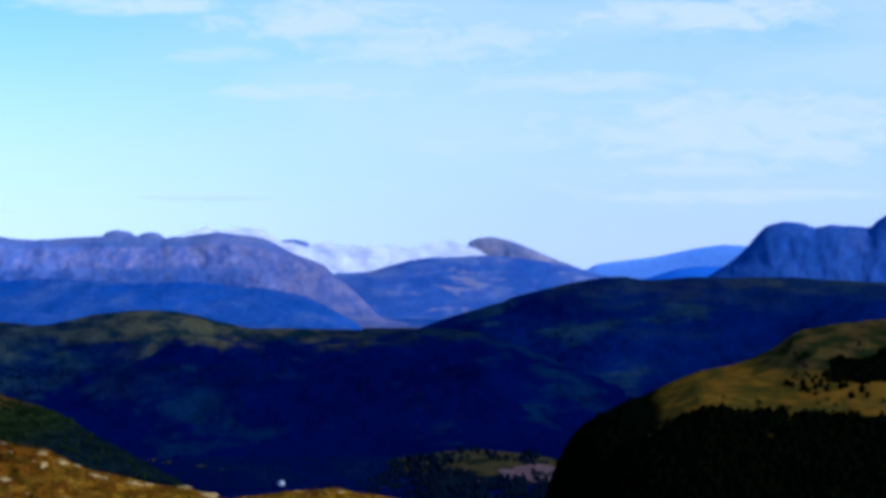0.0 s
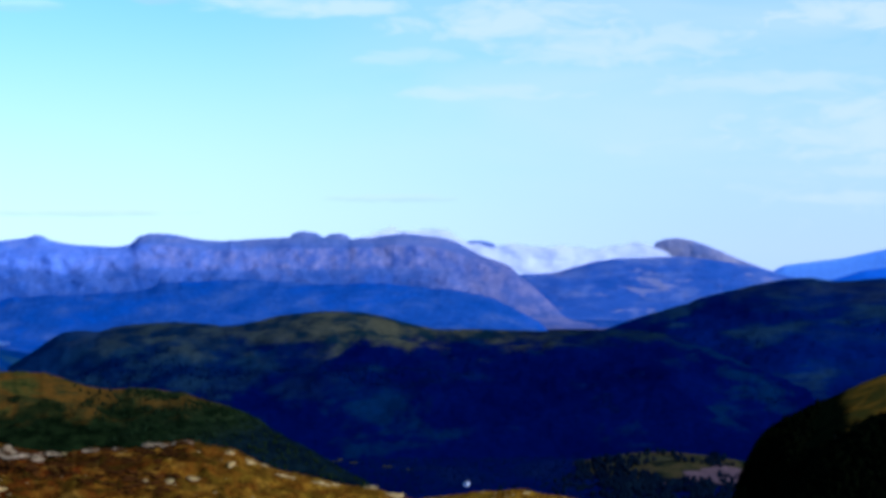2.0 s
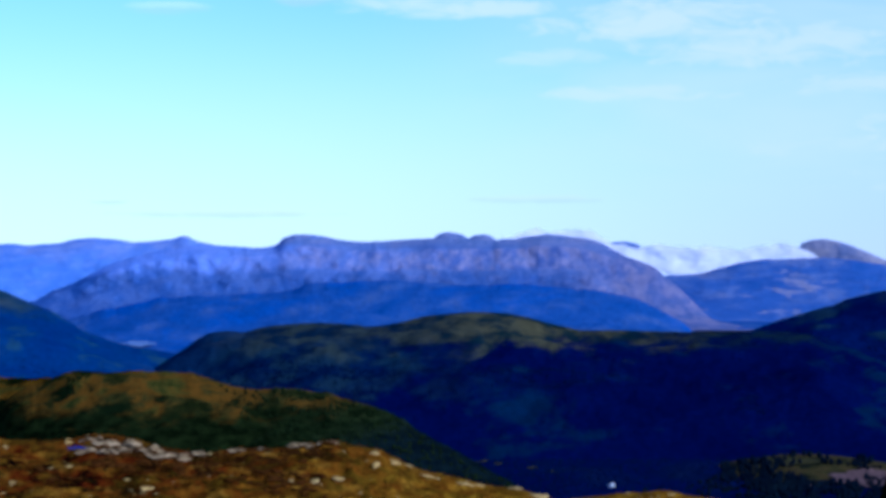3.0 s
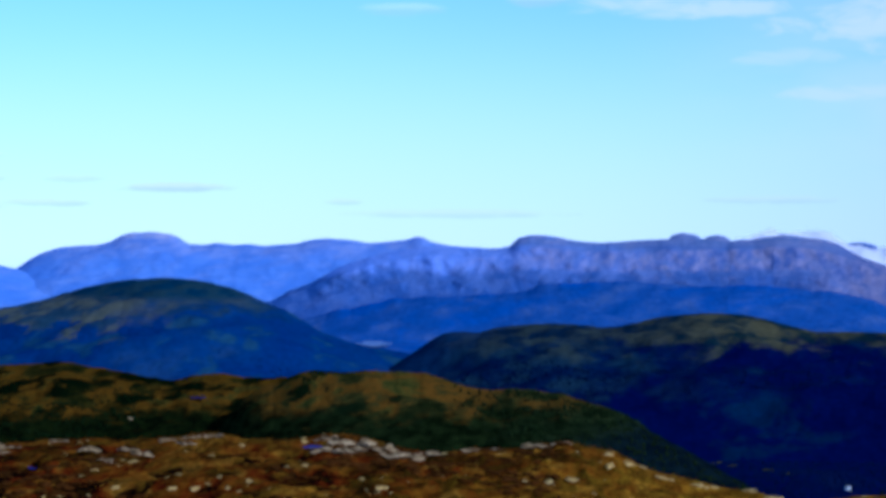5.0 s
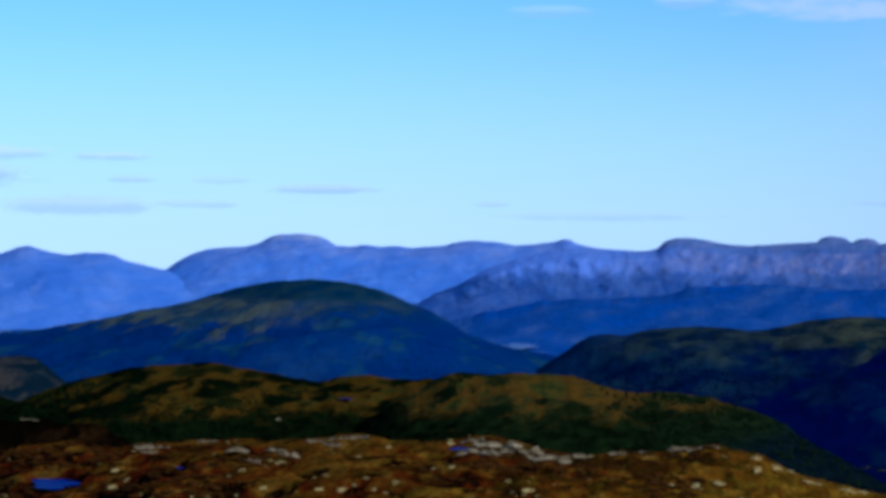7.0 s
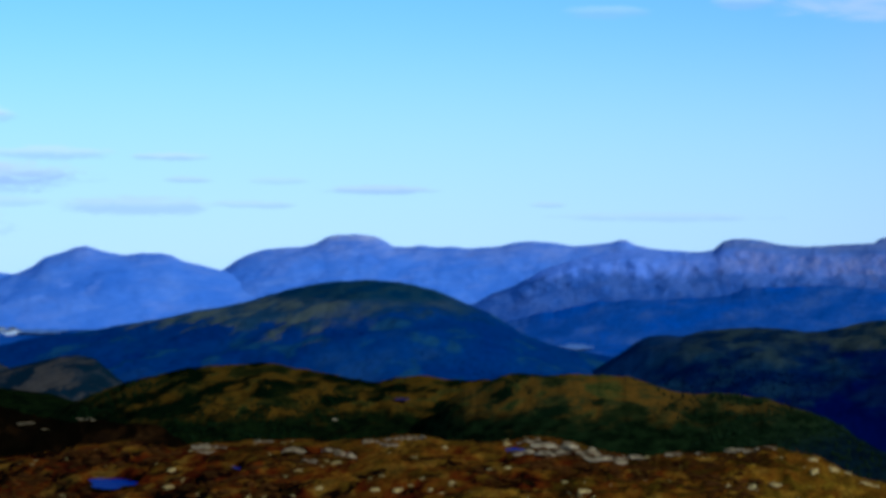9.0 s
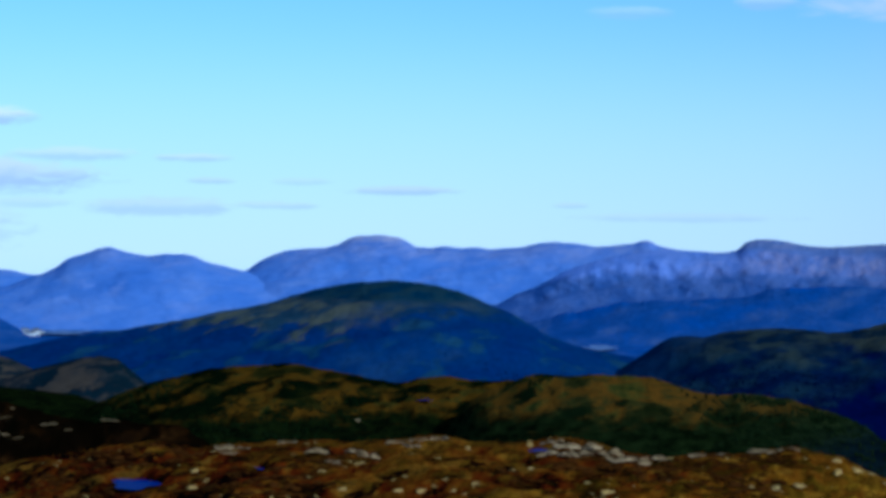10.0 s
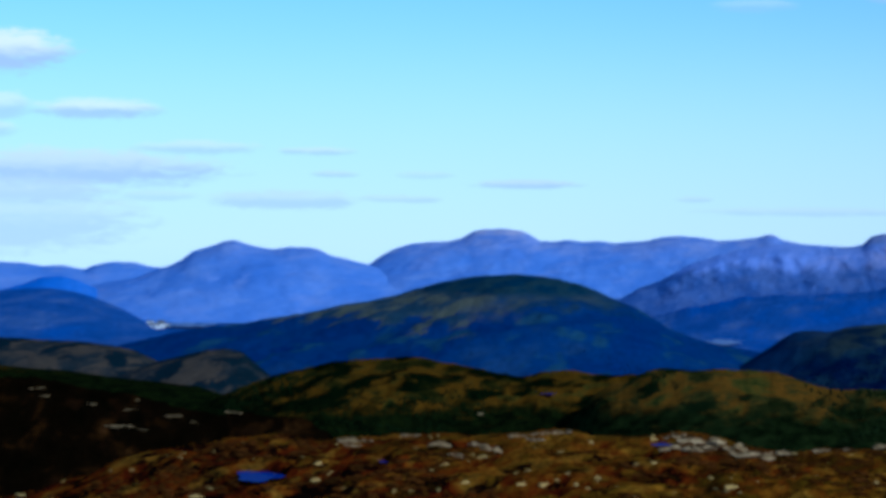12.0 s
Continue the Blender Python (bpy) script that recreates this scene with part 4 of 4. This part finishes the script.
def ball(seed, tall, subdivisions=1, rag=0.25, point=0.0):
    bm = bmesh.new()
    bmesh.ops.create_icosphere(bm, subdivisions=subdivisions, radius=0.5)
    for v in bm.verts:
        n = 1 + rag * noise.noise(v.co * 4 + Vector((seed * 3.1, 0, 0)))
        taper = 1 - point * (v.co.z + 0.5)
        v.co = Vector((v.co.x * n * taper, v.co.y * n * taper, (v.co.z + 0.42) * tall * n))
    pv = np.array([v.co[:] for v in bm.verts])
    pf = np.array([[v.index for v in f.verts] for f in bm.faces])
    bm.free()
    return pv, pf


def tuft(seed):
    rnd = random.Random(seed)
    pv, pf = [], []
    for i in range(7):
        a, lean, h = rnd.uniform(0, 6.3), rnd.uniform(0.1, 0.6), rnd.uniform(0.6, 1.0)
        cx, cy = 0.25 * math.cos(a), 0.25 * math.sin(a)
        wx, wy = -0.09 * math.sin(a), 0.09 * math.cos(a)
        k = len(pv)
        pv += [(cx - wx, cy - wy, -0.1), (cx + wx, cy + wy, -0.1), (cx * (1 + lean * 3), cy * (1 + lean * 3), h)]
        pf.append((k, k + 1, k + 2))
    return np.array(pv), np.array(pf)


ROUNDS = [ball(i, 1.25, 1, 0.5, 0.25) for i in range(4)]
SPIRES = [ball(i + 9, 1.9, 1, 0.5, 0.75) for i in range(3)]
TUFTS = [tuft(i) for i in range(5)]
MOUNDS = [ball(i + 70, 0.45, 1, 0.6) for i in range(4)]


def wood(name, hill, count, b0, b1, s0, s1, size, material, label, seed, gap=None, category="woods", protos=None, lean=None, squat=0.8):
    rs = np.random.RandomState(seed)
    b, s = rs.uniform(b0, b1, count), rs.uniform(s0, s1, count)
    p = hill.at(b, s)
    if lean is not None:
        some = rs.uniform(0, 1, count) < np.interp(b, *lean)
        p, s = p[some], s[some]
    if gap is not None:
        keep = fbm(p[:, 0] / gap[0], p[:, 1] / gap[0] * 0.5, 4) + gap[2] * (s - gap[3]) < gap[1]
        p = p[keep]
    sizes = size * rs.uniform(0.5, 1.5, len(p))
    v, f = scatter(protos or ROUNDS + SPIRES, p, sizes, seed, squat)
    return tagged(new(name, mesh_of(name, v, f, material, False)), label, category, kind="stuff")


CLUMPS = [ball(i + 50, 0.9, 1, 0.6) for i in range(4)]
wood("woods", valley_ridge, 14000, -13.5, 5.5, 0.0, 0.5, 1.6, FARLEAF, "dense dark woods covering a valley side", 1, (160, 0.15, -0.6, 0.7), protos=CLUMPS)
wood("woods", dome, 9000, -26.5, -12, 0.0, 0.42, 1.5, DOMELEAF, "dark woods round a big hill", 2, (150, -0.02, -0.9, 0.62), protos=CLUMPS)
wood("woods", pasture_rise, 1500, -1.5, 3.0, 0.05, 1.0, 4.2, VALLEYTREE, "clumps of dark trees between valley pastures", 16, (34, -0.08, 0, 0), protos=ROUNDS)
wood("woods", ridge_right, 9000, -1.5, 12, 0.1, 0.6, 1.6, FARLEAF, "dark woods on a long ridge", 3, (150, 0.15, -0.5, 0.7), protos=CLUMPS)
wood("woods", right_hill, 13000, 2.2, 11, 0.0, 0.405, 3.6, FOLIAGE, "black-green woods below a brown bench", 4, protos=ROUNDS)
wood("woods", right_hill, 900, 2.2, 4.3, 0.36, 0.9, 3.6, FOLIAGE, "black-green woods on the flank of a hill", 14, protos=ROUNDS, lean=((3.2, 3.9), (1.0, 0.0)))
wood("thicket", right_hill, 700, 4, 11, 0.46, 0.98, 3.2, FOLIAGE, "dark green scrub on a sunlit hill", 5, (55, -0.34, 0.3, 0.7), "thicket", CLUMPS)
wood("thicket", right_hill, 2200, 7.9, 10.4, 0.62, 0.84, 2.6, FOLIAGE, "dense dark copse on a sunlit hillside", 15, (22, 0.06, 0, 0), "thicket", CLUMPS)
wood("thicket", brown_a, 9000, -24, -13.5, 0.2, 0.97, 0.9, GREENWOOD, "dark green thickets in brown heather", 6, (40, -0.16, 0.3, 0.7), "thicket", CLUMPS)
wood("thicket", brown_b, 7000, -15.5, -8, 0.1, 0.96, 0.9, GREENWOOD, "dark green birch scrub on a brown hill", 7, (40, -0.16, 0.3, 0.7), "thicket", CLUMPS)
wood("thicket", brown_b, 3000, -12, -4.5, 0.1, 0.97, 1.1, BIRCH, "dark green birch woods on a hill's flank", 12, (50, 0.12, 0.2, 0.7), "thicket", CLUMPS, ((-11.5, -9.8), (0.0, 1.0)))

rs = np.random.RandomState(8)
vb, vr = rs.uniform(-9, 4, 9000), rs.uniform(2050, 2750, 9000)
vx, vy = vr * np.sin(np.radians(vb)), vr * np.cos(np.radians(vb))
ok = ~((vb > -0.9) & (vb < 2.8) & (vr > 2170))
vp = np.stack([vx, vy, ground_z(vx, vy)], -1)[ok]
v, f = scatter(ROUNDS, vp, 1.8 * rs.uniform(0.6, 1.3, len(vp)), 8, 0.8)
tagged(new("woods", mesh_of("woods", v, f, FARLEAF, False)), "dark woods on the valley floor", "woods", kind="stuff")

vb, vr = rs.normal(0.7, 1.0, 900), rs.uniform(2060, 2290, 900)
vx, vy = vr * np.sin(np.radians(vb)), vr * np.cos(np.radians(vb))
vp = np.stack([vx, vy, ground_z(vx, vy)], -1)[(fbm(vx / 45, vy / 90, 3) < 0.12) & (vb < 2.6)]
v, f = scatter(ROUNDS, vp, 4.0 * rs.uniform(0.6, 1.4, len(vp)), 18, 0.9)
tagged(new("woods", mesh_of("woods", v, f, VALLEYTREE, False)), "dark broadleaf trees beside valley fields", "woods", kind="stuff")

GRASS = terrain("moor_grass", [(0.3, (0.050, 0.012, 0.001)), (0.5, (0.105, 0.034, 0.002)), (0.7, (0.150, 0.068, 0.005))], 5.0, 0.5)
LING = terrain("ling", [(0.3, (0.020, 0.009, 0.002)), (0.6, (0.06, 0.019, 0.003)), (0.75, (0.05, 0.035, 0.005))], 4.0, 0.3)
wood("moor_grass", knoll, 16000, -29, 2.5, 0.36, 1.02, 0.2, GRASS, "tawny tussocks of moor grass", 9, (6, 0.25, 0, 0), "grass", TUFTS)
wood("heather", knoll, 4000, -29, -9.0, 0.36, 0.97, 0.5, LING, "low clumps of brown heather on the moor", 10, (9, -0.08, 0, 0), "heather", MOUNDS, squat=1.5)


# single trees on the sunlit hill
def tree(seed):
    rnd = random.Random(seed)
    root = new("tree")
    bm = bmesh.new()
    def limb(a, b, ra, rb):
        way = (b - a).normalized()
        side = way.orthogonal().normalized()
        other = way.cross(side)
        rings = []
        for p, r in ((a, ra), (b, rb)):
            rings.append([bm.verts.new(p + r * (math.cos(t) * side + math.sin(t) * other)) for t in (0, 1.26, 2.51, 3.77, 5.03)])
        for i in range(5):
            bm.faces.new((rings[0][i], rings[0][(i + 1) % 5], rings[1][(i + 1) % 5], rings[1][i]))
    limb(Vector((0, 0, -0.3)), Vector((0.1, 0, 3.0)), 0.20, 0.13)
    limb(Vector((0.1, 0, 3.0)), Vector((0.0, 0.2, 5.6)), 0.13, 0.04)
    tips = []
    for i in range(6):
        a, h = i * 1.05 + rnd.random(), rnd.uniform(1.8, 4.2)
        tip = Vector((math.cos(a) * rnd.uniform(1.0, 1.9), math.sin(a) * rnd.uniform(1.0, 1.9), h + rnd.uniform(0.6, 1.5)))
        limb(Vector((0.05, 0, h)), tip, 0.07, 0.02)
        tips.append(tip)
    part("trunk", bm, BARK, root)
    tips += [Vector((0, 0.2, 5.6)), Vector((0.2, 0, 4.6))]
    bm = bmesh.new()
    for tip in tips:
        for _ in range(26):
            c = tip + Vector((rnd.gauss(0, 0.55), rnd.gauss(0, 0.55), rnd.gauss(0, 0.45)))
            u = Vector((rnd.uniform(-1, 1), rnd.uniform(-1, 1), rnd.uniform(-1, 1))).normalized() * rnd.uniform(0.22, 0.42)
            t = u.orthogonal().normalized() * u.length * 0.8
            bm.faces.new([bm.verts.new(c + q) for q in (u, t, -u, -t)])
    part("crown", bm, FOLIAGE, root)
    return tagged(root, "small dark green birch on a sunlit brown hillside", "tree", "birches on the hillside")


rnd = random.Random(21)
saplings = [tree(i + 1) for i in range(3)]
spots = []
for b0, b1, s0, s1, count in ((3.2, 9.8, 0.395, 0.43, 60), (7.1, 7.5, 0.70, 0.92, 14), (8.2, 9.8, 0.67, 0.82, 40), (4.5, 9.5, 0.46, 0.58, 8)):
    spots += [(rnd.gauss((b0 + b1) / 2, (b1 - b0) / 4), rnd.gauss((s0 + s1) / 2, (s1 - s0) / 4)) if s0 > 0.6 else (rnd.uniform(b0, b1), rnd.uniform(s0, s1)) for _ in range(count)]
for i, (b, s) in enumerate(spots):
    p = right_hill.at(np.array([b]), np.array([s]))[0]
    k = rnd.uniform(0.5, 1.0)
    m = pose(p[0], p[1], p[2] - 0.1, 0, 0, rnd.uniform(0, 360)) @ Matrix.Diagonal((k, k, k, 1))
    if i < len(saplings):
        saplings[i].matrix_basis = m
    else:
        copy_thing(saplings[i % len(saplings)], m)


# ---- houses ----
WHITE = plain("white_boards", (0.80, 0.80, 0.78), 0.7)
SLATE = plain("slate", (0.12, 0.12, 0.13), 0.7)
PANE = plain("window_pane", (0.03, 0.04, 0.05), 0.1, 0.6)


def box(bm, x0, x1, y0, y1, z0, z1):
    v = [bm.verts.new((x, y, z)) for z in (z0, z1) for x, y in ((x0, y0), (x1, y0), (x1, y1), (x0, y1))]
    for q in ((3, 2, 1, 0), (4, 5, 6, 7), (0, 1, 5, 4), (1, 2, 6, 5), (2, 3, 7, 6), (3, 0, 4, 7)):
        bm.faces.new([v[i] for i in q])


def house(x, y, z, turn, long, deep, high, label, group):
    root = new("house")
    root.matrix_basis = pose(x, y, z, 0, 0, turn)
    bm = bmesh.new()
    box(bm, -long / 2, long / 2, -deep / 2, deep / 2, -1.0, high)
    part("wall", bm, WHITE, root)
    bm = bmesh.new()
    o, up = 0.4, high + deep * 0.38
    a = [bm.verts.new(p) for p in ((-long / 2 - o, -deep / 2 - o, high), (long / 2 + o, -deep / 2 - o, high), (long / 2 + o, deep / 2 + o, high),
                                   (-long / 2 - o, deep / 2 + o, high), (-long / 2 - o, 0, up), (long / 2 + o, 0, up))]
    for q in ((0, 1, 5, 4), (2, 3, 4, 5), (0, 4, 3), (1, 2, 5), (3, 2, 1, 0)):
        bm.faces.new([a[i] for i in q])
    part("roof", bm, SLATE, root)
    for i in range(3):
        bm = bmesh.new()
        c = (i - 1) * long * 0.3
        box(bm, c - 0.5, c + 0.5, -deep / 2 - 0.05, -deep / 2 + 0.02, high * 0.35, high * 0.7)
        part("window", bm, PANE, root)
    return tagged(root, label, "house", group)


x, y = place(-3.31, 2260)
house(x, y, float(ground_z(x, y)) + 0.6, 58, 4.2, 3.0, 2.0, "white wooden farmhouse with a dark roof in the valley", "farmhouses")
rnd = random.Random(5)
for i in range(11):
    b = -24.68 + 0.034 * i + rnd.uniform(-0.02, 0.02)
    r = rnd.uniform(4010, 4100)
    x, y = place(b, r)
    house(x, y, float(ground_z(x, y)) + 1, rnd.uniform(-20, 20), rnd.uniform(5, 10), 6, rnd.uniform(3, 5), "white house in a far town by the water", "houses of the town")

# ---- cloud lying over the saddle ----
MIST = bpy.data.materials.new("cloud")
MIST.use_nodes = True
mn = Nodes(MIST.node_tree)
MIST.node_tree.nodes.clear()
diffuse, glow_through, gap = mn.add("ShaderNodeBsdfDiffuse"), mn.add("ShaderNodeBsdfTranslucent"), mn.add("ShaderNodeBsdfTransparent")
both, thin = mn.add("ShaderNodeMixShader"), mn.add("ShaderNodeMixShader")
both.inputs[0].default_value = 0.3
puff = mn.noise(mn.add("ShaderNodeTexCoord").outputs["Object"], 0.035, 3.0, 0.5)
white = mn.mix(mn.band(puff, 0.38, 0.60), (0.88, 0.83, 0.84, 1.0), (0.98, 0.93, 0.89, 1.0))
mn.join(white, diffuse.inputs[0])
mn.join(white, glow_through.inputs[0])
mn.join(diffuse.outputs[0], both.inputs[1])
mn.join(glow_through.outputs[0], both.inputs[2])
mn.join(mn.add("ShaderNodeAttribute", attribute_name="cover").outputs["Fac"], thin.inputs[0])
mn.join(gap.outputs[0], thin.inputs[1])
mn.join(both.outputs[0], thin.inputs[2])
mn.join(thin.outputs[0], mn.add("ShaderNodeOutputMaterial").inputs[0])
CLOUD_TOP = [(-5.7, 25), (-5.13, 33), (-4.84, 42), (-4.6, 35), (-4.09, 37), (-3.63, 30), (-3.28, 18), (-2.82, 11), (-2.48, 12), (-2.13, 12), (-1.67, 10), (-1.2, 11), (-0.74, 6), (-0.28, 13), (0.19, 15), (0.49, 8), (0.71, 1), (1.0, -8)]
CLOUD_FOOT = [(-5.7, 14), (-4.09, 6), (-3.28, -6), (-2.59, -30), (-2.13, -40), (-1.55, -38), (-1.09, -29), (-0.74, -22), (-0.28, -16), (0.42, -15), (1.0, -17)]
cb, cz = np.meshgrid(np.arange(-5.7, 1.05, 0.02), np.arange(-46.0, 44.0, 1.2))
c_m = cb * 77.0
billow = fbm(c_m / 26.0, cz / 15.0, 4, 0.5)
over = (np.interp(cb, *zip(*CLOUD_TOP)) + 6 * billow - cz) / 6.5
under = (cz - np.interp(cb, *zip(*CLOUD_FOOT)) + 5 * billow) / 9.0
cover = np.clip(over, 0, 1) * np.clip(under, 0, 1) * np.clip((cb + 5.7) / 0.5, 0, 1) * np.clip((1.0 - cb) / 0.25, 0, 1)
cover = (cover * cover * (3 - 2 * cover)) ** 0.8
c_r = 4566 + 0.5 * (cz + 46) + 5 * fbm(c_m / 30.0 + 4.1, cz / 18.0, 3, 0.4)
c_up = 1.6 + (cz - 1.6) * c_r / 4420
sheet_faces = grid_faces(*cb.shape)
sheet_faces = sheet_faces[cover.ravel()[sheet_faces].max(1) > 0]
used, sheet_faces = np.unique(sheet_faces, return_inverse=True)
bank = mesh_of("cloud_bank", np.stack([c_r * np.sin(np.radians(cb)), c_r * np.cos(np.radians(cb)), c_up], -1).reshape(-1, 3)[used], sheet_faces.reshape(-1, 4), MIST)
bank.attributes.new("cover", "FLOAT", "POINT").data.foreach_set("value", cover.ravel()[used].astype(np.float32))
tagged(new("cloud_bank", bank), "white bank of low cloud spilling over a mountain saddle", "cloud", kind="stuff")
